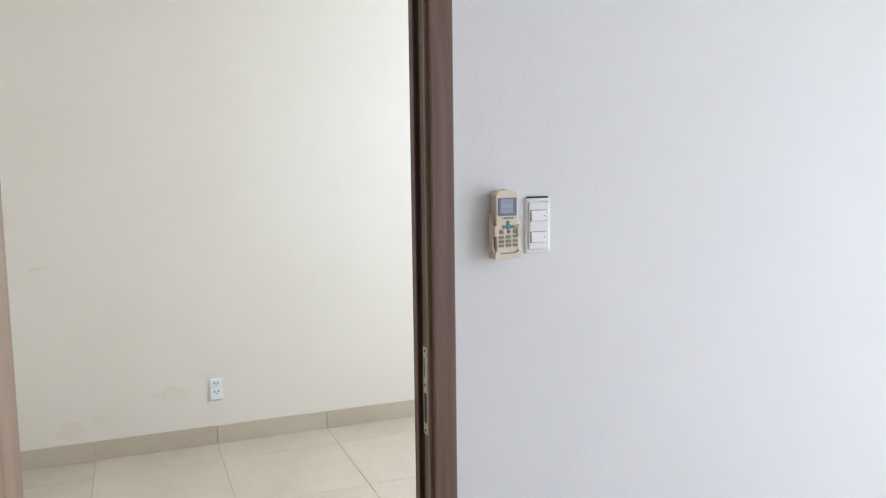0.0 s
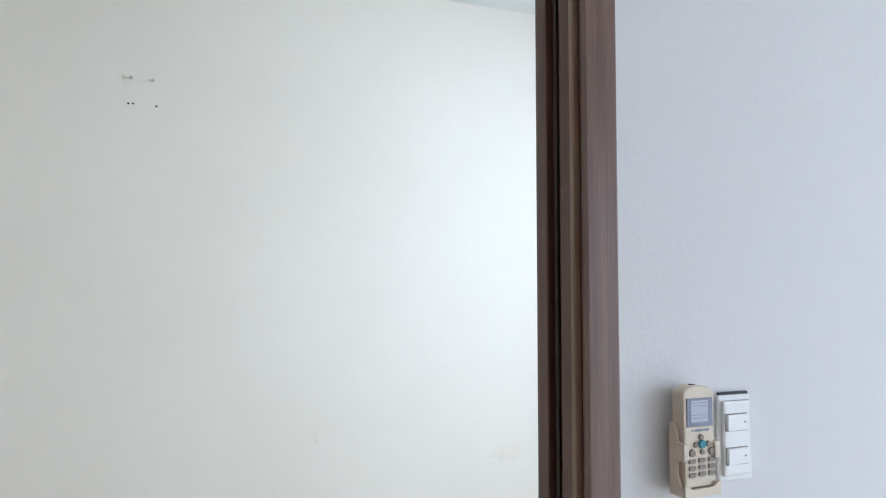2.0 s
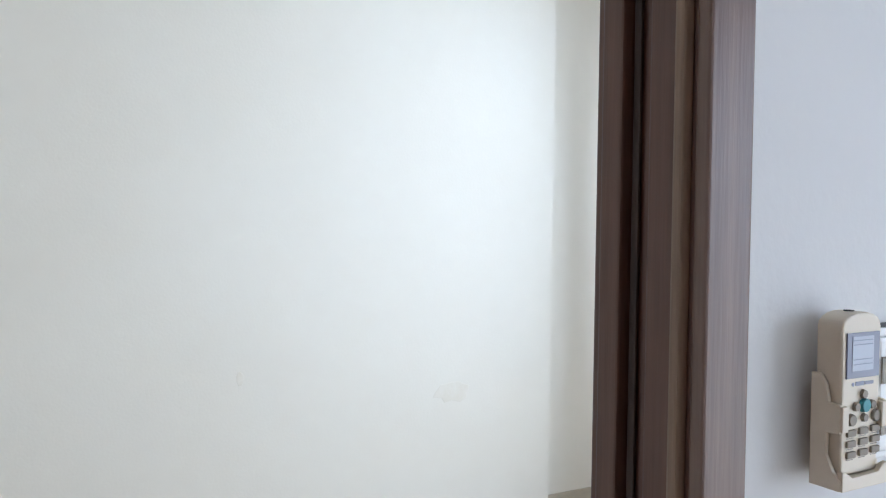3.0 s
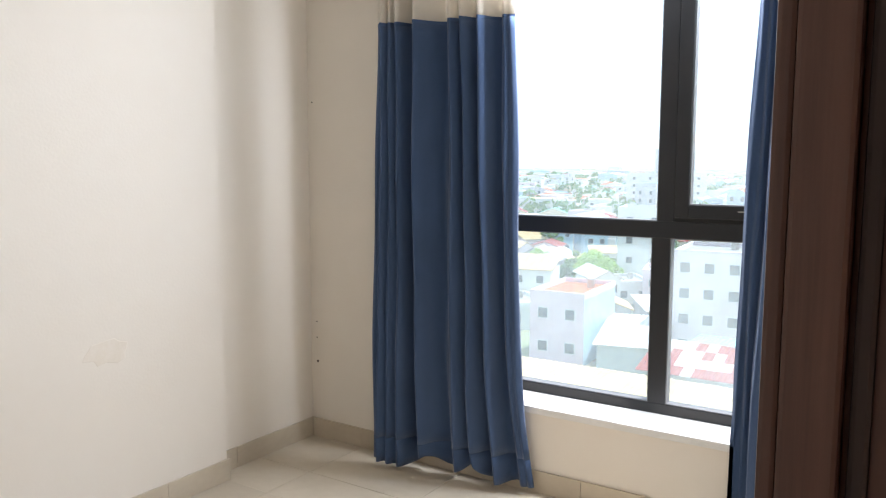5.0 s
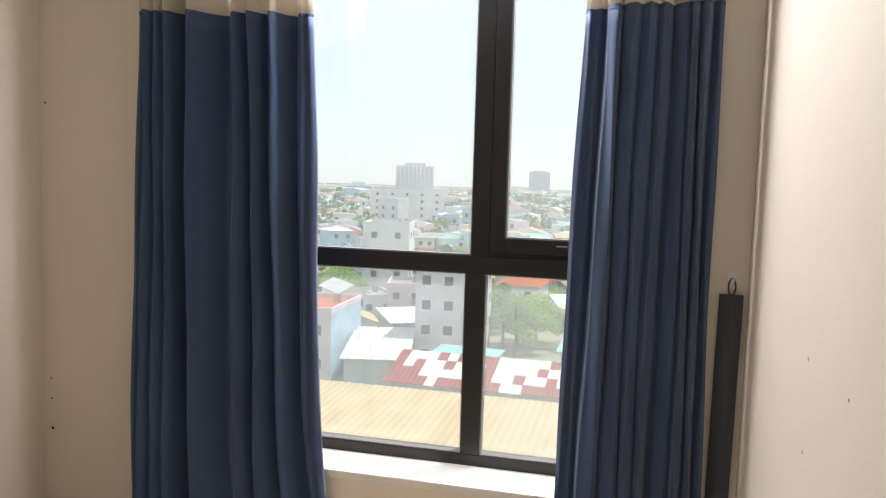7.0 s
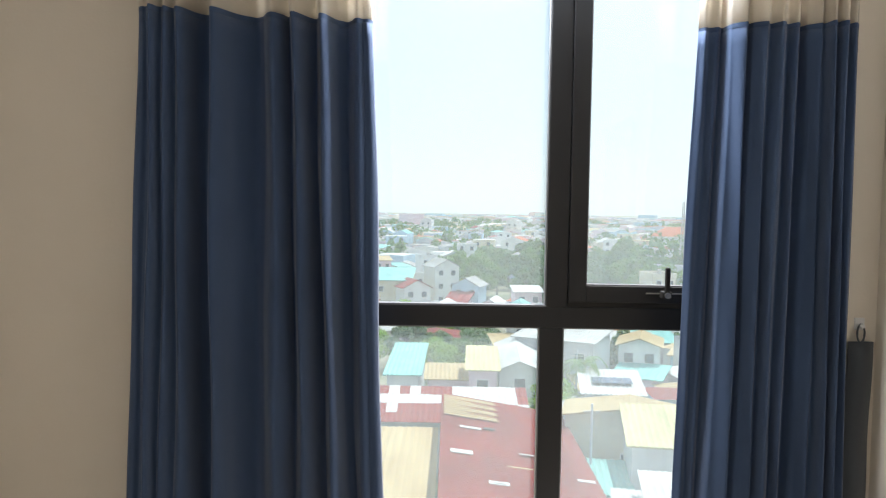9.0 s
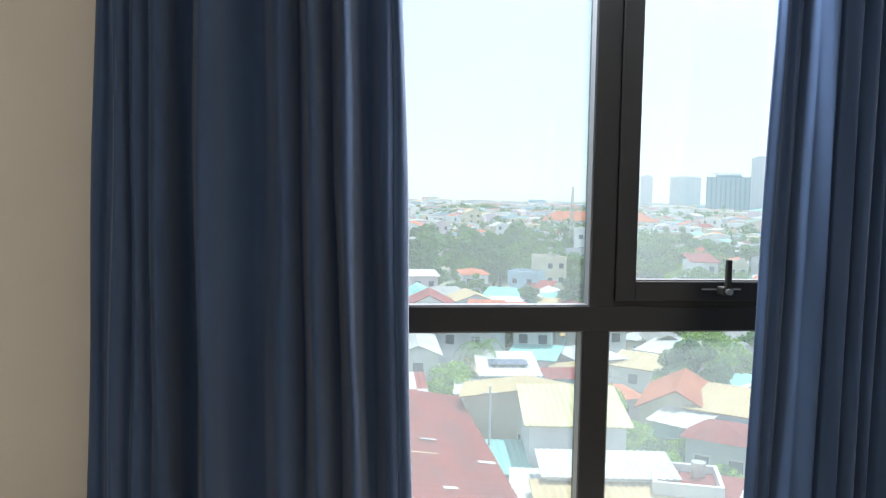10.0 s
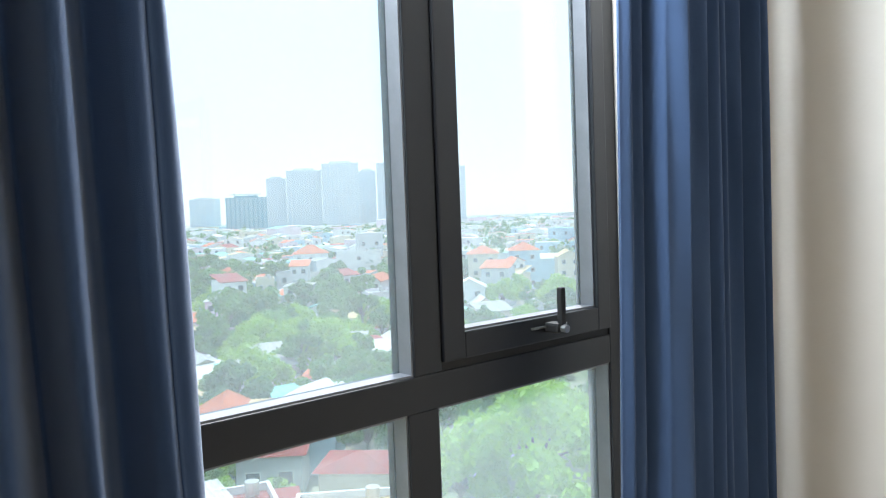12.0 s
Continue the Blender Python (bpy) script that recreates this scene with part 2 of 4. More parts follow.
bar("frame_jamb", WX0, WX0 + 0.055, WZ0, WZ1)
bar("frame_jamb", WX1 - 0.045, WX1, WZ0, WZ1)
bar("frame_sill_rail", WX0 + 0.055, WX1 - 0.045, WZ0, 0.432)
bar("frame_head", WX0 + 0.055, WX1 - 0.045, WZ1 - 0.055, WZ1)
bar("mullion", -1.055, -0.98, 0.432, 1.139)
bar("transom", WX0 + 0.055, WX1 - 0.045, 1.139, 1.208)
bar("mullion", -1.037, -0.968, 1.208, WZ1 - 0.055)
sash = tagged(part("casement_sash", box(box(box(box(bmesh.new(), -0.966, -0.909, YF0 - 0.006, YF1 - 0.01, 1.225, 2.555, 0.003), -0.475, -0.428, YF0 - 0.006, YF1 - 0.01, 1.225, 2.555, 0.003),
                                           -0.909, -0.475, YF0 - 0.006, YF1 - 0.01, 1.225, 1.279, 0.003), -0.909, -0.475, YF0 - 0.006, YF1 - 0.01, 2.50, 2.555, 0.003), M_FRAME, window))
part("sash_gap", box(bmesh.new(), -0.967, -0.427, YF0 + 0.004, YF0 + 0.02, 1.208, 1.226), M_SEAL, window)


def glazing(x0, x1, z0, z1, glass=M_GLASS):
    """One pane with beads round it, their grey painting the frame's lit reveal."""
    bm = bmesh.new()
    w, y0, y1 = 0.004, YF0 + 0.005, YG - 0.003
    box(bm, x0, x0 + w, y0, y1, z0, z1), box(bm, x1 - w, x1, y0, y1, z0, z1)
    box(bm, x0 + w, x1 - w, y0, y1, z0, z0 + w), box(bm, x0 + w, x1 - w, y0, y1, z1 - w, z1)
    part("lit_reveal_bead", bm, M_LIT_REVEAL, window)
    pane = part("pane", box(bmesh.new(), x0, x1, YG, YG + 0.006, z0, z1), glass, window, "clear glass pane with a dusty film that also carries painted haze")
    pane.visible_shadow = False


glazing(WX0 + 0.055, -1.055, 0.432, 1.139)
glazing(-0.98, WX1 - 0.045, 0.432, 1.139, M_GLASS_DUSTY_HAZY)
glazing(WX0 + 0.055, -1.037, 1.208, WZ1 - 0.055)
glazing(-0.909, -0.475, 1.279, 2.50, M_GLASS_DUSTY_HAZY)
lever = part("lever_handle", box(box(bmesh.new(), -0.664, -0.648, YF0 - 0.05, YF0 - 0.036, 1.262, 1.345, 0.004), -0.672, -0.640, YF0 - 0.045, YF0 - 0.006, 1.245, 1.268, 0.006), M_SEAL, window, "black lever handle turned up")
part("lever_spindle", rod(bmesh.new(), (-0.656, YF0 - 0.058, 1.256), (-0.656, YF0 - 0.045, 1.256), 0.009, 14), M_STEEL, window, "bright steel screw cap")
part("friction_stay", box(bmesh.new(), -0.715, -0.60, YF0 - 0.012, YF0 - 0.006, 1.256, 1.260), M_STEEL, window, "thin steel stay")

tagged(part("window_sill", box(bmesh.new(), WX0, WX1, Y_WALL - 0.012, WY + 0.08, WZ0 - 0.03, WZ0 + 0.003, 0.006), M_SILL), "white painted window sill with worn edge", "sill", kind="structure")

# ---- door frame and leaf ----
frame_set = tagged(new("door_frame"), "dark wood-grain door frame with moulded architrave", "door frame", kind="structure")


def frame_leg(y, s):
    """One side of the frame at y; s is the side on which the wall lies."""
    def b(name, x0, x1, d0, d1, mat, z1=DZ):
        part(name, box(bmesh.new(), x0, x1, min(y + s * d0, y + s * d1), max(y + s * d0, y + s * d1), 0.0, z1, 0.0025), mat, frame_set)
    b("architrave", 0.0, 0.014, 0.006, 0.054, M_WOOD_LIT, DZ + 0.055)
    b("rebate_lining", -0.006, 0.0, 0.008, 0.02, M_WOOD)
    b("bead", -0.016, -0.006, -0.001, 0.02, M_LEAF_LIT)
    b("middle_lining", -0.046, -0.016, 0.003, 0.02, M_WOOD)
    b("groove", -0.074, -0.046, 0.013, 0.02, M_WOOD)
    b("gasket", -0.071, -0.062, 0.0085, 0.0125, M_GASKET)
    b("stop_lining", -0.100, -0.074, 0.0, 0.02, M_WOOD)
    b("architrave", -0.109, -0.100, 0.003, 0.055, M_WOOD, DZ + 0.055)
    b("packing", -0.100, X_RIGHT, 0.02, 0.05, M_WOOD)


frame_leg(DY1, 1)
frame_leg(DY0, -1)
part("head_lining", box(bmesh.new(), -0.100, 0.0, DY0, DY1, DZ, DZ + 0.02), M_WOOD, frame_set)
part("head_architrave", box(bmesh.new(), 0.0, 0.014, DY0, DY1, DZ, DZ + 0.055, 0.0025), M_WOOD, frame_set)
part("head_architrave", box(bmesh.new(), -0.109, -0.100, DY0, DY1, DZ, DZ + 0.055, 0.0025), M_WOOD, frame_set)
strike = part("strike_plate", box(box(bmesh.new(), -0.044, -0.022, 0.0012, 0.004, 0.90, 1.09, 0.0008), -0.024, -0.010, -0.0028, 0.002, 1.02, 1.075, 0.0008), M_STEEL, frame_set, "worn steel strike plate")
for z0, z1 in ((1.025, 1.068), (0.925, 0.99)):
    part("latch_hole", box(bmesh.new(), -0.038, -0.026, 0.0004, 0.0015, z0, z1), M_SLOT, strike)
for z in (1.082, 1.008, 0.908):
    part("screw", rod(bmesh.new(), (-0.033, 0.0004, z), (-0.033, 0.0015, z), 0.0035, 10), M_SLOT, strike)
door = tagged(part("door_1", box(bmesh.new(), 0.018, 0.79, -0.795, -0.755, 0.008, 2.12, 0.002), M_LEAF_LIT), "walnut laminate door leaf standing open into the living room", "door", kind="structure")

# ---- curtains ----
def fold_curve(x0, x1, folds, depth, y, n, seed, lean, u0=0.0, u1=1.0):
    """Points across a hanging curtain: folds gives shares of its width and how far back the cloth stands there."""
    shares, back = [f[0] for f in folds], [f[1] for f in folds]
    out = []
    for i in range(n + 1):
        u = u0 + (u1 - u0) * i / n
        total = 0.0
        for du in (-0.012, -0.006, 0.0, 0.006, 0.012):      # cloth rounds its creases
            q = min(max(u + du, 0.0), 1.0)
            k = max(j for j in range(len(shares) - 1) if shares[j] <= q + 1e-9)
            f = (q - shares[k]) / (shares[k + 1] - shares[k])
            f = f * f * (3 - 2 * f)
            level = back[k] + (back[k + 1] - back[k]) * f
            if abs(back[k + 1] - back[k]) < 0.35:      # broad folds bulge, broad hollows sink
                level += (-0.45 if back[k] < 0.25 else 0.3) * math.sin(math.pi * f)
            total += level / 5
        out.append((x0 + (x1 - x0) * u + 0.003 * math.sin(9 * u + seed), y + lean * (u - 0.5) + depth * total))
    return out


def cloth_sheet(z0, z1, top, low, folds, depth, y, seed, rows, lean, hang=0.0, wave=0.0, u0=0.0, u1=1.0):
    """A pleated sheet between two heights; top and low are its edges at the curtain's head and hem."""
    bm = bmesh.new()
    n = max(4, int(240 * (u1 - u0)))
    grid = []
    zt, zb = 2.70, 0.03
    for j in range(rows + 1):
        z = z0 + (z1 - z0) * j / rows
        w = (zt - z) / (zt - zb)
        e = max(0.0, (0.75 - z) / 0.75) ** 2
        a = top[0] + (low[0] - top[0]) * w
        b = top[1] + (low[1] - top[1]) * w + hang * e
        rest = 2.572 + 0.2 * max(0.0, min((z - 0.42) / 0.5, (2.6 - z) / 0.35, 1.0))      # under the sill and over the head the wall stops the cloth
        row = []
        for i, (x, yy) in enumerate(fold_curve(a, b, folds, depth * (1.0 + 0.15 * w), y, n, seed, lean, u0, u1)):
            q = u0 + (u1 - u0) * i / n
            sway = 0.005 * math.sin(z * 2.3 + q * 13 + seed) + 0.0022 * math.sin(z * 7.1 + q * 41)
            drop = (wave * (math.sin(q * 9 + seed) * 0.5 + math.sin(q * 23) * 0.3) + (3.2 if hang else 0.0) * wave * (math.exp(-((q - 0.36) / 0.07) ** 2) + math.exp(-((q - 0.66) / 0.05) ** 2))) * (1 - j / rows)
            row.append(bm.verts.new((x + sway, min(yy + sway * 0.8, rest), z + drop)))
        grid.append(row)
    for j in range(rows):
        for i in range(n):
            bm.faces.new((grid[j][i], grid[j][i + 1], grid[j + 1][i + 1], grid[j + 1][i]))
    return bm


def thicken(ob, t):
    mod = ob.modifiers.new("thickness", "SOLIDIFY")
    mod.thickness = t
    return ob


def curtain(top, low, folds, depth, y, seed, hang, free, lean, label):
    """free: 0 or 1, the share at which the inner edge with its stitched side hem lies."""
    root = tagged(new("curtain"), label, "curtain", group="curtains at the window")
    blue = part("blue_panel", cloth_sheet(0.16, 2.06, top, low, folds, depth, y, seed, 34, lean, hang), M_BLUE, root, smooth=True)
    hem = part("hem", cloth_sheet(0.045, 0.162, top, low, folds, depth, y - 0.001, seed, 3, lean, hang, 0.018), M_BLUE, root, "stitched navy hem", smooth=True)
    band = part("cream_band", cloth_sheet(2.058, 2.71, top, low, folds, depth, y, seed, 8, lean), M_CREAM, root, "cream cloth band along the top", smooth=True)
    lo, hi = (0.0, 0.045) if free == 0 else (0.955, 1.0)
    side = part("side_hem", cloth_sheet(0.16, 2.056, top, low, folds, depth, y - 0.003, seed, 40, lean, hang, 0, lo, hi), M_BLUE, root, "folded and stitched side hem", smooth=True)
    for o, t in ((blue, 0.003), (hem, 0.005), (band, 0.003), (side, 0.003)):
        thicken(o, t)
    part("seam", cloth_sheet(2.052, 2.066, top, low, folds, depth, y - 0.002, seed, 1, lean), M_BLUE, root, "stitched seam between the colours", smooth=True)
    return root


LEFT_FOLDS = ((0, -0.2), (0.03, -0.4), (0.056, -0.3), (0.066, -0.95), (0.097, -0.95), (0.11, -0.2), (0.12, -0.75), (0.15, -0.7), (0.16, -0.1), (0.17, -0.55), (0.228, -0.5),
              (0.245, 0.4), (0.308, 0.5), (0.32, -0.9), (0.37, -0.8), (0.405, 0.1), (0.43, 0.45), (0.515, 0.4), (0.535, -0.35), (0.6, -0.3), (0.636, 0.6), (0.65, -0.55), (0.697, -0.6),
              (0.733, 0.3), (0.764, 0.7), (0.775, -0.55), (0.822, -0.5), (0.847, 0.5), (0.895, 0.85), (0.906, 0.1), (0.964, 0.05), (1, 0.3))
RIGHT_FOLDS = ((0, 1.6), (0.04, 1.2), (0.11, 1.05), (0.155, 1.45), (0.175, 0.35), (0.285, -0.25), (0.3, 0.9), (0.32, 0.1), (0.415, -0.35), (0.432, 0.5), (0.445, 0.05), (0.52, -0.2), (0.537, 0.5),
               (0.55, 0.05), (0.6, 0.0), (0.63, 1.0), (0.675, 0.3), (0.755, -0.25), (0.768, 0.5), (0.782, -0.4), (0.83, -0.6), (0.845, 0.4), (0.86, -0.5), (0.905, -0.6), (0.918, 0.4), (0.935, 0.0), (1, 0.05))
curtain((-2.225, -1.615), (-2.27, -1.515), LEFT_FOLDS, 0.055, 2.495, 3, 0.06, 1, 0.085, "navy blue pleated curtain with cream top, drawn aside")
curtain((-0.622, -0.203), (-0.68, -0.178), RIGHT_FOLDS, 0.048, 2.512, 8, 0.0, 0, 0.0, "navy blue pleated curtain with cream top, gathered near the wall")
pole = tagged(new("curtain_rod"), "slim white curtain rod above the window", "curtain rod")
part("pole", rod(bmesh.new(), (-2.36, 2.515, 2.72), (-0.14, 2.515, 2.72), 0.012, 14), M_PLASTIC, pole, smooth=True)
for x in (-2.2, -1.25, -0.25):
    part("bracket", rod(bmesh.new(), (x, 2.515, 2.72), (x, Y_WALL + 0.01, 2.72), 0.008, 10), M_PLASTIC, pole)

# ---- tie-back on its hook ----
tie = tagged(new("curtain_tieback"), "dark slate cloth curtain tie-back hanging from a hook", "tie-back")
bm = bmesh.new()
for j in range(15):
    z = 0.45 + 0.695 * j / 14
    for i in range(2):
        bm.verts.new((-0.167 + 0.008 * j / 14 + 0.074 * i, Y_WALL - 0.016 + 0.004 * math.sin(j * 0.8 + i), z))
bm.verts.ensure_lookup_table()
for j in range(14):
    bm.faces.new((bm.verts[2 * j], bm.verts[2 * j + 1], bm.verts[2 * j + 3], bm.verts[2 * j + 2]))
strap = thicken(part("strap", bm, M_TIE, tie, smooth=True), 0.008)
for z0, dz, x in ((1.142, 0.055, -0.122), (0.452, -0.055, -0.130)):
    bm = bmesh.new()
    pts = [(x + 0.011 * math.sin(a), Y_WALL - 0.014, z0 + dz * 0.5 - dz * 0.5 * math.cos(a)) for a in [2 * math.pi * i / 14 for i in range(15)]]
    for a, b in zip(pts, pts[1:]):
        rod(bm, a, b, 0.003, 6)
    part("loop", bm, M_TIE, tie)
hook = tagged(part("wall_hook", box(rod(bmesh.new(), (-0.122, Y_WALL, 1.192), (-0.122, Y_WALL - 0.026, 1.192), 0.006, 10), -0.137, -0.107, Y_WALL - 0.004, Y_WALL + 0.001, 1.178, 1.215, 0.0015), M_PLASTIC), "small white adhesive wall hook", "hook")

# ---- switch and remote control ----
switch = tagged(new("light_switch"), "white double light switch plate on the wall", "switch")
bm = box(bmesh.new(), 0.0, 0.006, 0.222, 0.282, 1.281, 1.400, 0.003)
part("plate", box(bm, 0.005, 0.011, 0.227, 0.277, 1.289, 1.392, 0.004), M_PLASTIC, switch, "glossy white plate with a raised face")
for z in (1.3055, 1.3515):
    part("rocker_bed", box(bmesh.new(), 0.0105, 0.0114, 0.2302, 0.2692, z - 0.0012, z + 0.0232), M_BUTTON, switch)
    bm = box(bmesh.new(), 0.0108, 0.0150, 0.231, 0.2684, z, z + 0.022)
    for v in bm.verts:      # the rocker leans to its pressed side
        if v.co.x > 0.013:
            v.co.x -= 0.0012 * (v.co.y - 0.245) / 0.0185
    bmesh.ops.bevel(bm, geom=list(bm.edges), offset=0.0008, segments=2, affect="EDGES")
    rk = part("rocker", bm, M_PLASTIC, switch)
    part("mark", rod(bmesh.new(), (0.0130, 0.2625, z + 0.011), (0.0146, 0.2625, z + 0.011), 0.0011, 8), M_SLOT, rk)
# Solid near-black strip in place of the shade in the gap above the plate.
part("gap_shade_strip", box(bmesh.new(), 0.001, 0.005, 0.225, 0.277, 1.400, 1.4035), M_SLOT, switch, "dark strip drawn for the shaded gap above the plate")

remote = tagged(new("remote_control"), "ivory air conditioner remote with grey screen and buttons", "remote control")


def side_shape(points, y0, y1, bevel):
    """A plate whose outline in x and z is extruded from y0 to y1, its edges rounded."""
    bm = bmesh.new()
    ends = [[bm.verts.new((x, y, z)) for x, z in points] for y in (y0, y1)]
    bm.faces.new(ends[0]), bm.faces.new(ends[1][::-1])
    k = len(points)
    for i in range(k):
        bm.faces.new((ends[0][i], ends[1][i], ends[1][(i + 1) % k], ends[0][(i + 1) % k]))
    bmesh.ops.recalc_face_normals(bm, faces=bm.faces)
    bmesh.ops.bevel(bm, geom=list(bm.edges), offset=bevel, segments=3, affect="EDGES", profile=0.6)
    return bm


def front_shape(points, x0, x1, bevel):
    """The same for an outline in y and z, extruded from x0 to x1."""
    bm = side_shape([(-y, z) for y, z in points], x0, x1, bevel)
    for v in bm.verts:
        v.co = Vector((v.co.y, -v.co.x, v.co.z))
    bmesh.ops.recalc_face_normals(bm, faces=bm.faces)
    return bm


arch = [(0.162 + 0.026 * math.cos(a), 1.4075 + 0.0125 * math.sin(a) ** 0.8) for a in [math.pi * i / 10 for i in range(11)]]
part("body", front_shape([(0.138, 1.288), (0.186, 1.288)] + arch, 0.013, 0.036, 0.0028), M_IVORY, remote)
part("sensor_window", rod(bmesh.new(), (0.025, 0.160, 1.4185), (0.025, 0.160, 1.4206), 0.0042, 14), M_SLOT, remote)
bez = part("screen_bezel", box(bmesh.new(), 0.0355, 0.0372, 0.1412, 0.1842, 1.3665, 1.4035, 0.0006), M_BEZEL, remote)
part("screen", box(bmesh.new(), 0.0368, 0.0376, 0.1475, 0.1755, 1.3725, 1.4005), M_LCD, bez)
for z in (1.397, 1.3935, 1.3815, 1.3775):
    part("screen_mark", box(bmesh.new(), 0.0375, 0.0378, 0.149, 0.174, z, z + 0.0007), M_BEZEL, bez)
part("maker_mark", box(box(rod(bmesh.new(), (0.0358, 0.151, 1.3615), (0.0364, 0.151, 1.3615), 0.0016, 10), 0.0358, 0.0364, 0.1545, 0.1655, 1.3600, 1.3634), 0.0358, 0.0364, 0.1665, 0.178, 1.3603, 1.3631), M_BEZEL, remote)
for y, z, r in ((0.164, 1.353, 0.0040), (0.1548, 1.3432, 0.0040), (0.1757, 1.3437, 0.0040), (0.1657, 1.3335, 0.0038), (0.149, 1.333, 0.0054), (0.181, 1.334, 0.0054)):
    part("button", rod(bmesh.new(), (0.0355, y, z), (0.0388, y, z), r, 14, r * 0.82), M_BUTTON, remote)
part("power_button", rod(bmesh.new(), (0.0355, 0.1655, 1.3437), (0.0395, 0.1655, 1.3437), 0.0062, 16, 0.0052), M_TEAL, remote, "round teal button")
for i in range(3):
    for j in range(3):
        y, z = 0.149 + 0.016 * i, 1.3222 + 0.0006 * i - 0.0088 * j
        part("button", box(bmesh.new(), 0.0355, 0.0382, y - 0.0056, y + 0.0056, z - 0.0028, z + 0.0028, 0.001), M_BUTTON, remote)
        part("button_caption", box(bmesh.new(), 0.0358, 0.0362, y - 0.0045, y + 0.0045, z - 0.0046, z - 0.0040), M_BUTTON, remote)
holder = tagged(new("remote_holder"), "ivory plastic wall cradle holding the remote", "holder")
part("back_plate", box(bmesh.new(), 0.0, 0.0125, 0.150, 0.186, 1.282, 1.36, 0.001), M_IVORY, holder)
part("base", box(bmesh.new(), 0.0125, 0.040, 0.1325, 0.1925, 1.2775, 1.2865, 0.0025), M_IVORY, holder)
CHEEK = ((0.0125, 1.2775), (0.0125, 1.370), (0.020, 1.370), (0.0255, 1.362), (0.0285, 1.3475), (0.0385, 1.3465), (0.0385, 1.3235), (0.0275, 1.3225), (0.0265, 1.305), (0.033, 1.292), (0.040, 1.286), (0.040, 1.2775))
part("cheek", side_shape(CHEEK, 0.1315, 0.1360, 0.001), M_IVORY, holder)
part("cheek", side_shape(CHEEK, 0.1885, 0.1930, 0.001), M_IVORY, holder)
part("clip_arm", box(bmesh.new(), 0.036, 0.0405, 0.1325, 0.1405, 1.3245, 1.3455, 0.001), M_IVORY, holder)
part("clip_arm", box(bmesh.new(), 0.036, 0.0405, 0.1845, 0.1925, 1.3245, 1.3455, 0.001), M_IVORY, holder)
part("front_lip", front_shape([(0.1325, 1.2775), (0.1925, 1.2775), (0.1925, 1.295), (0.187, 1.294), (0.180, 1.2885), (0.146, 1.2875), (0.1385, 1.292), (0.1325, 1.294)], 0.0368, 0.0415, 0.0008), M_IVORY, holder)

# ---- outlet, screws, holes and stains on the bedroom walls ----
outlet = tagged(new("wall_outlet"), "white double power outlet low on the wall", "outlet")
part("plate", box(bmesh.new(), X_LEFT, X_LEFT + 0.009, -0.230, -0.164, 0.243, 0.357, 0.004), M_PLASTIC, outlet)
for z in (0.272, 0.318):
    sk = part("socket", box(bmesh.new(), X_LEFT + 0.009, X_LEFT + 0.0105, -0.218, -0.176, z - 0.004, z + 0.03, 0.0006), M_PLASTIC, outlet)
    for y in (-0.206, -0.188):
        part("slot", box(bmesh.new(), X_LEFT + 0.0103, X_LEFT + 0.0112, y - 0.003, y + 0.003, z + 0.012, z + 0.022), M_SLOT, sk)
    part("slot", rod(bmesh.new(), (X_LEFT + 0.0103, -0.197, z + 0.004), (X_LEFT + 0.0112, -0.197, z + 0.004), 0.0035, 8), M_SLOT, sk)
for y, z in ((-0.489, 2.467), (-0.401, 2.463)):
    sc = tagged(new("wall_screw"), "small steel screw fixed in the wall", "screw", group="screws on the wall")
    part("shank", rod(bmesh.new(), (X_LEFT - 0.01, y, z), (X_LEFT + 0.014, y, z), 0.003, 8), M_STEEL, sc)
    part("head", rod(bmesh.new(), (X_LEFT + 0.012, y, z), (X_LEFT + 0.017, y, z), 0.0075, 10), M_STEEL, sc)


def wall_mark(name, at, axis, r, mat, label, stretch=1.0, seed=0):
    """A thin ragged patch on a wall: axis is the way out of the wall."""
    rng = random.Random(seed)
    bm = bmesh.new()
    k = 16
    ring = []
    for i in range(k):
        a = 2 * math.pi * i / k
        q = r * rng.uniform(0.7, 1.15)
        u, v = q * stretch * math.cos(a), q * math.sin(a)
        ring.append((0.0, u, v) if axis == "x" else (u, 0.0, v))
    out = Vector((1, 0, 0)) if axis == "x" else Vector((0, -1, 0))
    lowring = [bm.verts.new(Vector(p) + Vector(at) - out * 0.001) for p in ring]
    topring = [bm.verts.new(Vector(p) * 0.92 + Vector(at) + out * 0.0008) for p in ring]
    bm.faces.new(topring)
    for i in range(k):
        bm.faces.new((lowring[i], lowring[(i + 1) % k], topring[(i + 1) % k], topring[i]))
    bmesh.ops.recalc_face_normals(bm, faces=bm.faces)
    return tagged(part(name, bm, mat), label, "mark", kind="structure")


for i, (y, z) in enumerate(((-0.497, 2.355), (-0.479, 2.356), (-0.383, 2.353))):
    wall_mark("drill_hole", (X_LEFT, y, z), "x", 0.0055, M_HOLE, "dark drilled hole in the cream wall", 1, i)
for i, (x, z) in enumerate(((-2.775, 1.755), (-2.765, 0.62), (-2.765, 0.535), (-2.762, 0.408))):
    wall_mark("drill_hole", (x, Y_WALL, z), "y", 0.0045 if i < 3 else 0.008, M_HOLE, "small dark hole in the cream wall", 1, 10 + i)
for i, (y, z) in enumerate(((1.66, 1.136), (1.34, 1.135), (1.655, 0.938), (1.335, 0.94))):
    wall_mark("filled_hole", (X_RIGHT, y, z), "x", 0.004, M_STAIN, "filled brownish plug hole in the wall", 0.8, 20 + i)
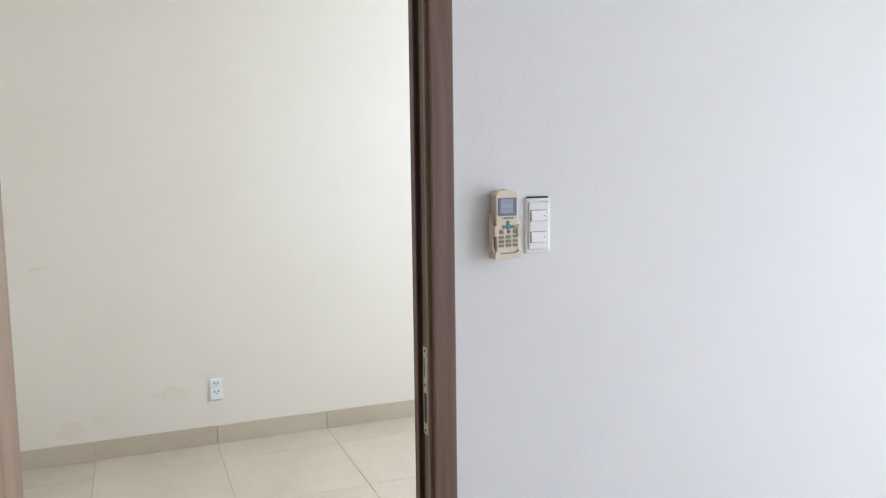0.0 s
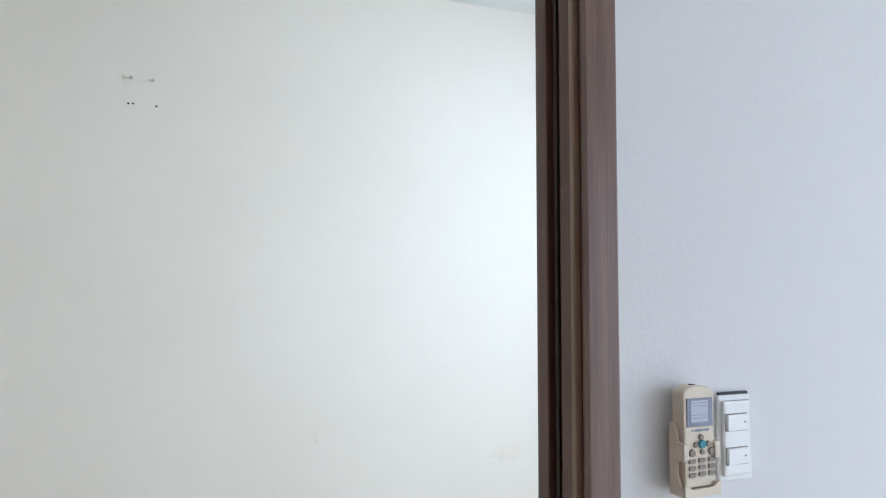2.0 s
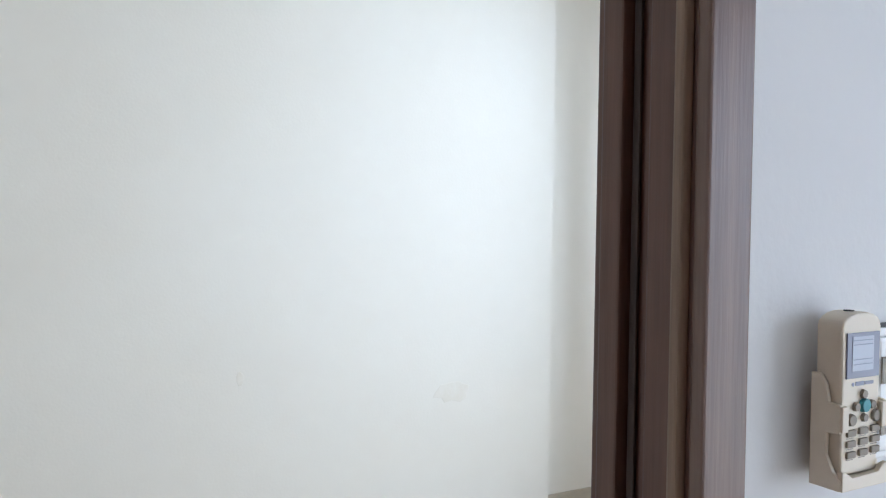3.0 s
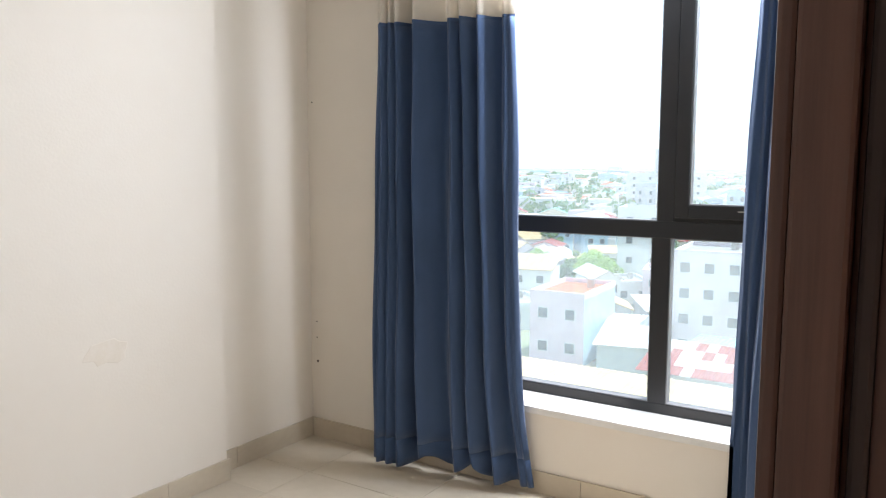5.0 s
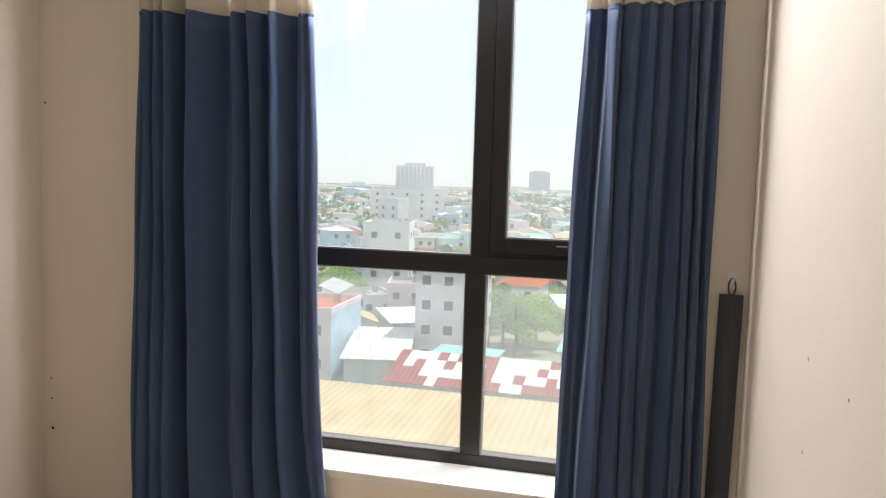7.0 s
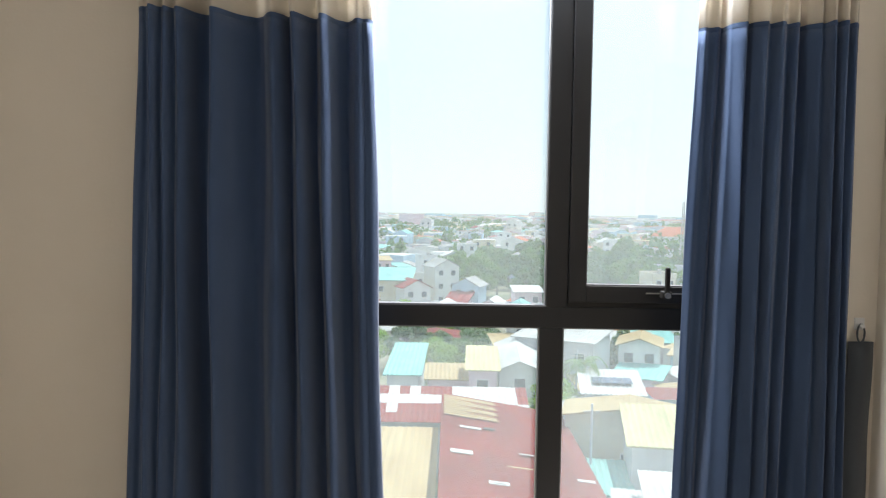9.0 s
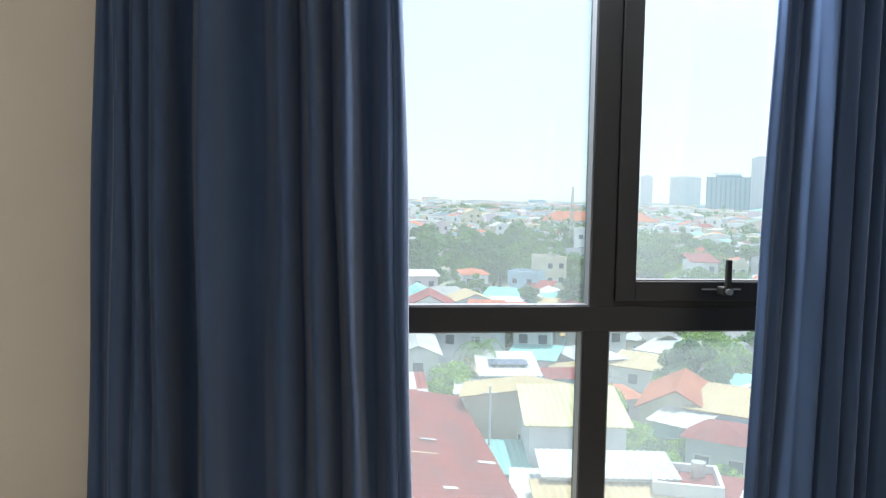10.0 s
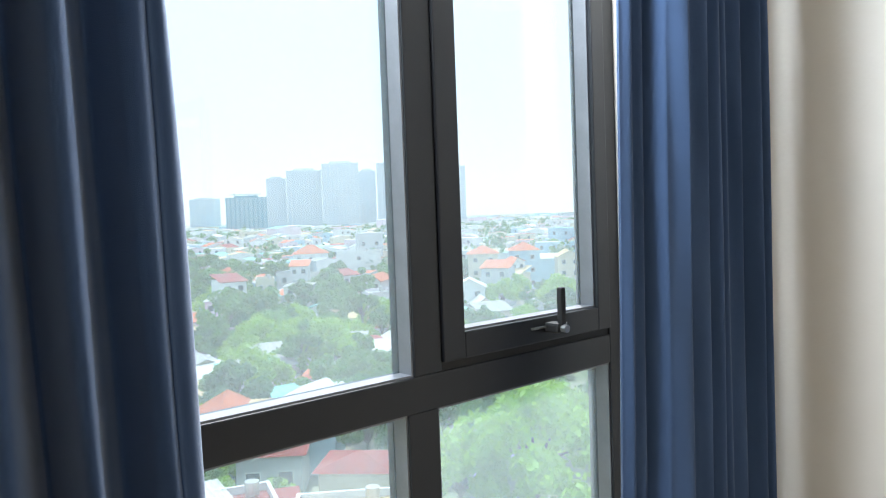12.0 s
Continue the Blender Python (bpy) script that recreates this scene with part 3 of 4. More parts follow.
for i, (y, z, r, st) in enumerate(((-0.42, 0.30, 0.045, 2.2), (-0.90, 0.17, 0.05, 1.8), (-0.78, 0.21, 0.03, 1.5), (0.35, 0.86, 0.03, 0.6), (-1.0, 1.0, 0.012, 5.0), (1.35, 0.72, 0.06, 1.9))):
    wall_mark("wall_stain", (X_LEFT, y, z), "x", r, M_FAINT, "faint yellowish stain on the cream wall", st, 40 + i)
cable = tagged(new("cable_stub"), "short dark cable ends sticking out of the wall", "cable")
for i in range(3):
    part("wire", rod(bmesh.new(), (X_LEFT - 0.01, -1.30 + 0.012 * i, 2.375), (X_LEFT + 0.05 + 0.01 * i, -1.285 + 0.03 * i, 2.385 - 0.018 * i), 0.004, 6), M_SLOT, cable)

# ---- floor tiles and tiled skirting ----
floor = tagged(part("floor", box(bmesh.new(), X_LEFT - 0.2, LX1 + 0.15, LY0 - 0.15, LY1 + 0.2, -0.12, -0.0025), M_GROUT), "beige square floor tiles with thin grey joints", "floor", kind="structure")


def tile_mesh(w, d):
    bm = bmesh.new()
    box(bm, 0, w, 0, d, -0.010, 0.0)
    edges = [e for e in bm.edges if all(v.co.z > -0.001 for v in e.verts)]
    bmesh.ops.bevel(bm, geom=edges, offset=0.0012, segments=1, affect="EDGES")
    return mesh_of("floor_tile", bm, M_TILE)


TILES = {}


def lay_tiles(x0, x1, y0, y1, gx, gy):
    """600 mm tiles over a rectangle, cut at its edges."""
    i = math.floor((x0 - gx) / 0.6)
    while gx + i * 0.6 < x1:
        j = math.floor((y0 - gy) / 0.6)
        while gy + j * 0.6 < y1:
            a0, a1 = max(x0, gx + i * 0.6 + 0.0012), min(x1, gx + (i + 1) * 0.6 - 0.0012)
            b0, b1 = max(y0, gy + j * 0.6 + 0.0012), min(y1, gy + (j + 1) * 0.6 - 0.0012)
            if a1 - a0 > 0.02 and b1 - b0 > 0.02:
                key = (round(a1 - a0, 3), round(b1 - b0, 3))
                if key not in TILES:
                    TILES[key] = tile_mesh(*key)
                piece("floor_tile", TILES[key], floor, pose(a0, b0, 0))
            j += 1
        i += 1


lay_tiles(X_LEFT, X_RIGHT, Y_BACK, Y_STEP, -2.466, -0.202)
lay_tiles(X_RECESS, X_RIGHT, Y_STEP, Y_WALL, -2.466, -0.202)
lay_tiles(0.0, LX1, LY0, LY1, -2.466, -0.202)
lay_tiles(X_RIGHT, 0.0, DY0, DY1, -2.466, -0.202)

M_SKIRT = material("beige_skirting_tile", (0.56, 0.48, 0.37), 0.35, 0, (0.47, 0.39, 0.29), 2.5, 0.7, 0.02, 40, (1, 1, 2), 0.05)
skirting = tagged(new("baseboard"), "beige tile skirting, one tile course high", "baseboard", kind="structure")


def skirt(x0, x1, y0, y1):
    bm = box(bmesh.new(), x0, x1, y0, y1, 0.0, 0.1, 0.0015)
    part("skirting_tile", bm, M_SKIRT, skirting)


def skirt_run(axis, lo, hi, face, out, start):
    j = math.floor((lo - start) / 0.6)
    while start + j * 0.6 < hi:
        a0, a1 = max(lo, start + j * 0.6 + 0.001), min(hi, start + (j + 1) * 0.6 - 0.001)
        if a1 - a0 > 0.01:
            f0, f1 = min(face, face + out * 0.011), max(face, face + out * 0.011)
            if axis == "y":
                skirt(f0, f1, a0, a1)
            else:
                skirt(a0, a1, f0, f1)
        j += 1


skirt_run("y", Y_BACK, Y_STEP + 0.011, X_LEFT, 1, -0.202)
skirt_run("y", Y_STEP + 0.011, Y_WALL - 0.011, X_RECESS, 1, -0.352)
skirt_run("x", X_RECESS, X_RIGHT, Y_WALL, -1, -2.466)
skirt_run("y", DY1 + 0.056, Y_WALL - 0.011, X_RIGHT, -1, 0.1)
skirt_run("x", X_LEFT + 0.011, X_RIGHT, Y_BACK, 1, -2.466)
skirt_run("y", DY1 + 0.056, LY1, 0.0, 1, 0.1)
skirt_run("y", LY0, DY0 - 0.056, 0.0, 1, 0.1)

# ---- outside: the city seen from the window ----
GZ = -22.0


def paint(name, c, rough=0.7):
    return material(name, c, rough, 0, [v * 0.72 for v in c], 0.35, 0.8, 0.1, 6, per_object=0.08)


def sheet_metal(name, c, rust=None):
    return material(name, c, 0.85, 0, rust or [v * 0.7 for v in c], 0.5, 0.9, 0.2, 9, (1, 0.4, 1), per_object=0.06)


M_GROUND = material("city_ground", (0.34, 0.30, 0.23), 0.9, 0, (0.13, 0.19, 0.08), 0.05, 0.9, world_space=True)
M_GRASS = material("rough_grass", (0.09, 0.17, 0.04), 0.9, 0, (0.05, 0.10, 0.02), 1.5, 0.9)
W_WHITE, W_PINK, W_BLUE, W_GREY, W_CREAM, W_LAV = (paint(n, c) for n, c in (
    ("white_render", (0.78, 0.78, 0.77)), ("pink_render", (0.80, 0.64, 0.70)), ("pale_blue_render", (0.44, 0.62, 0.76)),
    ("grey_render", (0.60, 0.61, 0.64)), ("cream_render", (0.70, 0.62, 0.46)), ("lavender_render", (0.76, 0.68, 0.73))))
R_RED = sheet_metal("red_sheet_roof", (0.28, 0.026, 0.018), (0.17, 0.02, 0.015))
R_TAN = sheet_metal("tan_sheet_roof", (0.50, 0.38, 0.20), (0.42, 0.29, 0.14))
R_WHITE = sheet_metal("white_sheet_roof", (0.64, 0.63, 0.60))
R_GREEN = sheet_metal("green_sheet_roof", (0.22, 0.52, 0.48))
R_YELLOW = sheet_metal("yellow_sheet_roof", (0.62, 0.56, 0.30))
R_TILE = sheet_metal("orange_tile_roof", (0.52, 0.13, 0.04), (0.38, 0.09, 0.03))
R_GREY = sheet_metal("grey_sheet_roof", (0.36, 0.36, 0.35), (0.24, 0.22, 0.2))
M_DARK = material("dark_window_glass", (0.05, 0.07, 0.09), 0.2, 0, (0.09, 0.11, 0.13), 0.5, 0.6)
M_SOLAR = material("solar_panel", (0.05, 0.07, 0.14), 0.2, 0, None, 4, 0.4)
M_BARK = material("bark", (0.14, 0.10, 0.07), 0.9, 0, None, 6, 0.7)
# Skyline tower colours are paled and blued to hold the distance haze.
M_TOWER_HAZED = paint("hazed_tower_render", (0.70, 0.75, 0.80))
M_TOWER_HAZED2 = paint("hazed_tower_render_pale", (0.80, 0.84, 0.87))
M_TGLASS_HAZED = material("hazed_tower_glazing", (0.44, 0.54, 0.64), 0.3, 0, (0.54, 0.62, 0.70), 0.05, 0.6)
M_TEAL_NET = paint("teal_building_net", (0.16, 0.36, 0.44))


def leaf_material(name, c):
    m = material(name, c, 0.6, 0, [v * 0.55 for v in c], 0.6, 0.9, per_object=0.15)
    n, k = m.node_tree.nodes, m.node_tree.links
    tr, mx = n.new("ShaderNodeBsdfTranslucent"), n.new("ShaderNodeMixShader")
    tr.inputs[0].default_value = (c[0] * 1.7, c[1] * 1.5, c[2] * 0.9, 1)
    mx.inputs[0].default_value = 0.3
    k.new(n["Principled BSDF"].outputs[0], mx.inputs[1])
    k.new(tr.outputs[0], mx.inputs[2])
    k.new(mx.outputs[0], n["Material Output"].inputs["Surface"])
    return m


L_GREEN = leaf_material("leaf_green", (0.12, 0.26, 0.045))
L_BRIGHT = leaf_material("leaf_bright", (0.26, 0.46, 0.04))
L_FAR = leaf_material("leaf_far", (0.10, 0.215, 0.07))

tagged(part("ground", box(bmesh.new(), -4000, 4000, -600, 4600, GZ - 1, GZ), M_GROUND), "flat city ground of earth and worn paving", "ground", kind="structure")

FOOT = []      # footprints already taken: x, y, radius


def rib_slab(bm, p, u, v, wave, height, thick=0.12):
    """A corrugated sheet from p along u (ribs repeat along u) and v."""
    p, u, v = Vector(p), Vector(u), Vector(v)
    n = u.cross(v).normalized()
    if n.z < 0:
        n = -n
    k = max(2, int(u.length / wave) * 4)
    lines = []
    for i in range(k + 1):
        q = p + u * (i / k) + n * (height * (0.5 + 0.5 * math.cos(2 * math.pi * i / 4)))
        lines.append((bm.verts.new(q), bm.verts.new(q + v), bm.verts.new(q - n * thick), bm.verts.new(q + v - n * thick)))
    for a, b in zip(lines, lines[1:]):
        bm.faces.new((a[0], b[0], b[1], a[1]))
        bm.faces.new((a[2], a[3], b[3], b[2]))
        bm.faces.new((a[0], a[2], b[2], b[0]))
        bm.faces.new((a[1], b[1], b[3], a[3]))
    for e in (lines[0], lines[-1]):
        bm.faces.new((e[0], e[1], e[3], e[2]))
    return bm


def house_window(root, x, y, z, w, h, side):
    """A window with frame and dark pane on the front (side 0) or a flank (1 right, -1 left)."""
    if side == 0:
        fr = part("window", box(bmesh.new(), x - w / 2, x + w / 2, y - 0.09, y + 0.02, z, z + h), W_WHITE, root)
        part("pane", box(bmesh.new(), x - w / 2 + 0.09, x + w / 2 - 0.09, y - 0.11, y - 0.05, z + 0.09, z + h - 0.09), M_DARK, fr)
    else:
        fr = part("window", box(bmesh.new(), x - 0.02 if side > 0 else x - 0.09, x + 0.09 if side > 0 else x + 0.02, y - w / 2, y + w / 2, z, z + h), W_WHITE, root)
        part("pane", box(bmesh.new(), x + side * 0.08 - 0.04, x + side * 0.08 + 0.04, y - w / 2 + 0.09, y + w / 2 - 0.09, z + 0.09, z + h - 0.09), M_DARK, fr)


def house(x, y, w, d, h, yaw, wall, kind, roof, label, cols=0, rows=0, rise=1.2, flank=None, name="house", side_cols=0, ribs=0.5):
    """A house whose front's middle stands at x, y; the front looks back at the window when yaw is 0."""
    root = tagged(new(name), label, "house")
    root.matrix_world = pose(x, y, GZ, 0, 0, yaw)
    FOOT.append((x - math.sin(radians(yaw)) * d / 2, y + math.cos(radians(yaw)) * d / 2, max(w, d) * 0.55))
    bm = box(bmesh.new(), -w / 2, w / 2, 0, d, 0, h)
    if kind == "gable":
        a = [bm.verts.new(c) for c in ((-w / 2, 0, h), (w / 2, 0, h), (0, 0, h + rise), (-w / 2, d, h), (w / 2, d, h), (0, d, h + rise))]
        bm.faces.new((a[0], a[1], a[2])), bm.faces.new((a[4], a[3], a[5]))
    if flank:
        bm.faces.ensure_lookup_table()
        for f in bm.faces:
            f.normal_update()
            if abs(f.normal.x) > 0.9:
                f.material_index = 1
    part("wall", bm, [wall, flank] if flank else wall, root)
    o = 0.45
    if kind == "flat":
        part("roof", box(bmesh.new(), -w / 2 + 0.2, w / 2 - 0.2, 0.2, d - 0.2, h, h + 0.06), roof, root)
        bm = bmesh.new()
        for b in ((-w / 2 - 0.05, w / 2 + 0.05, -0.05, 0.2), (-w / 2 - 0.05, w / 2 + 0.05, d - 0.2, d + 0.05), (-w / 2 - 0.05, -w / 2 + 0.2, 0.2, d - 0.2), (w / 2 - 0.2, w / 2 + 0.05, 0.2, d - 0.2)):
            box(bm, *b, h - 0.1, h + 0.6)
        part("parapet", bm, wall, root)
        part("roof_tank", rod(bmesh.new(), (w * 0.2, d * 0.7, h + 0.06), (w * 0.2, d * 0.7, h + 1.2), 0.5, 12), M_STEEL, root, "steel water tank")
    elif kind == "shed":
        part("roof", rib_slab(bmesh.new(), (-w / 2 - o, -o, h + 0.05), (w + 2 * o, 0, 0), (0, d + 2 * o, rise), ribs, 0.07), roof, root)
    elif kind == "gable":
        for s in (-1, 1):
            part("roof", rib_slab(bmesh.new(), (s * (w / 2 + o), -o, h - rise * o / (w / 2) + 0.1), (0, d + 2 * o, 0), (-s * (w / 2 + o), 0, rise * (1 + o / (w / 2))), ribs, 0.06), roof, root)
    elif kind == "hip":
        bm = bmesh.new()
        r = min(w, d) / 2
        q = [bm.verts.new(c) for c in ((-w / 2 - o, -o, h), (w / 2 + o, -o, h), (w / 2 + o, d + o, h), (-w / 2 - o, d + o, h))]
        if w >= d:
            t0, t1 = bm.verts.new((-w / 2 + r, d / 2, h + rise)), bm.verts.new((w / 2 - r + 0.01, d / 2, h + rise))
            faces = ((q[0], q[1], t1, t0), (q[1], q[2], t1), (q[2], q[3], t0, t1), (q[3], q[0], t0))
        else:
            t0, t1 = bm.verts.new((0, r, h + rise)), bm.verts.new((0, d - r, h + rise))
            faces = ((q[0], q[1], t0), (q[1], q[2], t1, t0), (q[2], q[3], t1), (q[3], q[0], t0, t1))
        for f in faces:
            bm.faces.new(f)
        bm.faces.new(q[::-1])
        part("roof", bm, roof, root)
    for r in range(rows):
        z = h * (r + 0.32) / rows
        for c in range(cols):
            house_window(root, -w / 2 + w * (c + 0.5) / cols, 0, z, min(1.3, w / cols * 0.5), 1.35, 0)
        for c in range(side_cols):
            for s in (1, -1):
                house_window(root, s * w / 2, d * (c + 0.5) / side_cols, z, 1.2, 1.35, s)
    return root


# Workshops just below the window.
house(-19.9, 24.0, 35, 36.5, 4.9, 0, W_CREAM, "shed", R_TAN, "long workshop under a faded tan corrugated roof", rise=1.1, name="workshop", ribs=0.6)
hall = tagged(new("workshop"), "large workshop under a rusty red corrugated roof", "workshop")
hall.matrix_world = pose(0, 24, GZ)
part("wall", box(bmesh.new(), -1.2, 8.4, 4.5, 40.5, 0, 4.9), W_GREY, hall)
part("roof", rib_slab(bmesh.new(), (-1.75, -1, 8.0), (0, 41, 0), (10.8, 4.9, -2.9), 0.85, 0.15), R_RED, hall, "faded red corrugated sheets with patches")
for u, v, a, b, mt in ((1.4, 30.5, 1.6, 0.55, R_WHITE), (3.2, 30.9, 0.9, 0.55, M_SLOT), (0.7, 24.5, 1.5, 0.8, R_WHITE), (4.4, 23.0, 2.0, 0.25, R_TAN), (5.5, 26.0, 1.2, 0.25, R_WHITE), (3.0, 19.5, 1.3, 0.6, R_WHITE),
                      (3.25, 19.65, 0.8, 0.3, M_SLOT), (9.2, 22.0, 1.3, 0.5, R_WHITE), (2.2, 15.0, 1.8, 0.4, R_TAN), (6.0, 17.0, 0.9, 0.4, R_WHITE)):
    z = 8.0 - 2.9 * u / 10.8
    part("roof_patch", rib_slab(bmesh.new(), (-1.75 + u, v + 0.454 * u, z + 0.19), (0, b, 0), (a, 0.454 * a, -2.9 * a / 10.8), 0.85, 0.02, 0.02), mt, hall, "lighter replaced roof sheet" if mt != M_SLOT else "dark gap in the roof")
for i in range(11):
    part("roof_sheet", rib_slab(bmesh.new(), (-1.55, 33.6 + 0.56 * i, 8.13), (0, 0.36, 0), (4.4 - 0.18 * (i % 3), 2.0, -1.18), 0.18, 0.02, 0.02), R_TAN, hall, "bleached strip of the red roof")
FOOT.append((3, 45, 22))
shed = tagged(new("shed_row"), "long low shed with a patchwork of red and white roof sheets", "shed")
shed.matrix_world = pose(0, 0, GZ)
part("wall", box(bmesh.new(), -22, 6.0, 67.4, 73.0, 0, 4.6), W_GREY, shed)
rng = random.Random(5)
tile_sheets = [mesh_of("roof_sheet", rib_slab(bmesh.new(), (0, 0, 0), (1.02, 0, 0), (0, 1.72, 0.42), 0.34, 0.05, 0.04), m) for m in (R_RED, R_WHITE)]
for i in range(29):
    for j in range(4):
        piece("roof_sheet", tile_sheets[1 if rng.random() < (0.62 if j else 0.15) else 0], shed, pose(-22.8 + i, 66.6 + j * 1.68, 4.85 + j * 0.41 + 0.02 * ((i + j) % 2)))
for i in range(3):
    FOOT.append((-17 + 10 * i, 70, 6))

# Houses that can be told apart.
h1 = house(-37.6, 81.7, 6.8, 11.5, 8, 3, W_PINK, "flat", R_TILE, "pink house with a pale blue flank and flat roof", 2, 2, flank=W_BLUE, name="terrace_house")
house(-27.8, 79.0, 6.8, 15.5, 3.8, 14, W_GREY, "shed", R_WHITE, "low block house under a white sheet roof", rise=0.5)
house(-23.0, 93.0, 8.5, 12, 12.6, 5, W_LAV, "flat", R_GREY, "lavender four-storey house with dark windows", 3, 4, flank=W_WHITE, name="terrace_house", side_cols=2)
house(-18.2, 74.8, 6.5, 8, 4.6, -4, W_CREAM, "shed", R_GREEN, "small house with a pale green sheet roof", 1, 1, rise=0.5)
house(-22.8, 170, 26, 22, 7.6, 0, W_CREAM, "shed", R_GREEN, "long hall under a pale green roof", 6, 2, rise=1.2, name="warehouse")
house(-6.3, 85.2, 3.5, 16, 5.0, -1, W_GREY, "shed", R_GREEN, "narrow house with a mint green roof", 0, 0, rise=0.7)
house(-1.2, 86.0, 4.6, 6, 4.4, 0, W_PINK, "shed", R_TAN, "low pink house under a dusty sheet roof", 0, 0, rise=0.5)
house(2.4, 79.8, 2.9, 11, 6.8, -2, W_PINK, "shed", R_YELLOW, "narrow house with a yellow roof and air conditioner", 1, 2, rise=0.5)
house(6.5, 82.0, 4.4, 16.5, 6.4, -3, W_WHITE, "gable", R_WHITE, "white gabled house under a pale sheet roof", 1, 2, rise=0.9)
house(11.6, 93.5, 10, 8, 7.8, -26, W_GREY, "shed", R_WHITE, "old two-storey grey house with dark windows", 3, 2, rise=0.6)
house(2.4, 76.4, 2.8, 3.2, 3.4, 0, W_GREY, "shed", R_RED, "small lean-to with a red roof", 0, 0, rise=0.5)
sol = house(15.1, 75.1, 5.6, 7, 5.6, -6, W_GREY, "shed", R_WHITE, "house with solar panels on a white roof", 1, 1, rise=0.9)
for i in range(4):
    part("solar_panel", box(bmesh.new(), -1.9 + i * 1.02, -0.95 + i * 1.02, 2.0, 4.6, 6.25, 6.31), M_SOLAR, sol).rotation_euler = (radians(0), 0, 0)
house(16.2, 56.2, 7.4, 6.8, 6.2, -8, W_WHITE, "shed", R_YELLOW, "house with a pale yellow sheet roof", 0, 0, rise=1.3)
house(13.9, 63.6, 10.5, 4.5, 6.3, -14, W_CREAM, "gable", R_TAN, "old cream house with a weathered gable", 1, 1, rise=0.8)
house(16.5, 49.8, 8.6, 3.4, 4.6, -8, W_WHITE, "shed", R_WHITE, "white lean-to roofed with pale sheets", 0, 0, rise=0.5)
house(15.8, 43.6, 10.5, 6, 3.7, -8, W_CREAM, "shed", R_TAN, "low house under a worn tan roof", 1, 1, rise=0.5)
house(11.1, 46.3, 3.6, 8, 3.2, -12, W_GREY, "shed", R_WHITE, "small shed with white roof sheets", 0, 0, rise=0.3)
house(28.9, 67.0, 6.4, 9.5, 4.2, -30, W_CREAM, "gable", R_TILE, "house with a steep orange tiled roof", 1, 1, rise=1.7, ribs=0.3)
house(28.9, 58.5, 5.4, 6, 3.9, -38, W_GREY, "hip", R_RED, "bungalow with a red roof and front porch", 2, 1, rise=0.9)
house(33.2, 63.0, 9.0, 8.5, 4.6, -40, W_BLUE, "shed", R_TAN, "blue house under a tan sheet roof", 1, 1, rise=0.5)
house(30.8, 49.1, 5.4, 5.0, 4.2, -48, W_CREAM, "hip", R_RED, "small bungalow with a brick-red roof", 2, 1, rise=0.9)
house(21.5, 46.8, 5.2, 5.0, 4.0, -28, W_GREY, "hip", R_RED, "small house with a dotted red roof", 1, 1, rise=0.7)
house(25.9, 42.5, 7.5, 4.5, 3.6, -36, W_WHITE, "flat", R_TAN, "flat concrete roof house", 0, 0)
house(41.2, 116, 10, 8, 5.0, -12, W_WHITE, "shed", R_WHITE, "white two-storey house with small windows", 2, 2, rise=0.6)
house(59.5, 199, 15, 9, 9, -15, W_GREY, "flat", R_GREY, "plain grey concrete building with windows", 3, 3)
house(71.5, 213, 14, 12, 14, -16, W_WHITE, "flat", R_GREY, "white modern building with dark windows", 4, 4, name="apartment_house", side_cols=2)
house(137.0, 404.3, 64, 18, 11, -15, W_WHITE, "hip", R_TILE, "long white school under a red tiled roof", 14, 3, rise=5, name="school")
house(102.6, 212.3, 13, 12, 6, -26, W_CREAM, "hip", R_TILE, "villa with a bright red hipped roof", 2, 2, rise=3.5)
house(142.2, 230.5, 12, 10, 11, -32, W_WHITE, "hip", R_TILE, "three-storey villa with orange roof and balconies", 3, 3, rise=3)
house(150.9, 214.0, 15, 10, 11, -36, W_WHITE, "flat", R_GREY, "plain white building between the villas", 1, 3)
house(186.1, 154.1, 22, 12, 8, -50, W_BLUE, "shed", R_WHITE, "blue walled warehouse with white roof", 0, 0, rise=1, name="warehouse")
house(148.3, 168.4, 9, 9, 11, -44, W_PINK, "hip", R_TILE, "row house with orange roof", 2, 3, rise=2.5)
house(158.2, 161.9, 9, 9, 11, -44, W_CREAM, "hip", R_TILE, "row house with tan front and orange roof", 2, 3, rise=2.5)
house(168.2, 154.4, 9, 9, 11.5, -44, W_BLUE, "hip", R_TILE, "row house in pale blue with orange roof", 2, 3, rise=2.5)
house(-102.9, 336.3, 34, 18, 19, 15, W_WHITE, "flat", R_GREY, "white office building with pink bands", 5, 6, name="office_building")
house(-46.9, 139.2, 9, 9, 15, 10, W_WHITE, "flat", R_GREY, "slim white building with dark window strips", 2, 4, name="apartment_house", side_cols=2)

# The lane beside the red-roofed workshop.
house(11.2, 73.5, 3.2, 4.0, 4.2, -10, W_GREY, "shed", R_WHITE, "narrow grey house with a pale sheet roof", 1, 1, rise=0.4)
house(12.2, 66.8, 2.6, 3.4, 3.0, -14, W_CREAM, "gable", R_TILE, "low hut with an orange tiled roof", 0, 0, rise=0.7, ribs=0.3)
house(14.6, 70.5, 3.6, 3.8, 3.8, -12, W_BLUE, "shed", R_GREEN, "small blue house under a mint sheet roof", 1, 1, rise=0.4)
house(14.8, 76.5, 4.4, 5.0, 4.4, -12, W_GREY, "shed", R_TAN, "small grey house under a dusty tan roof", 1, 1, rise=0.5)
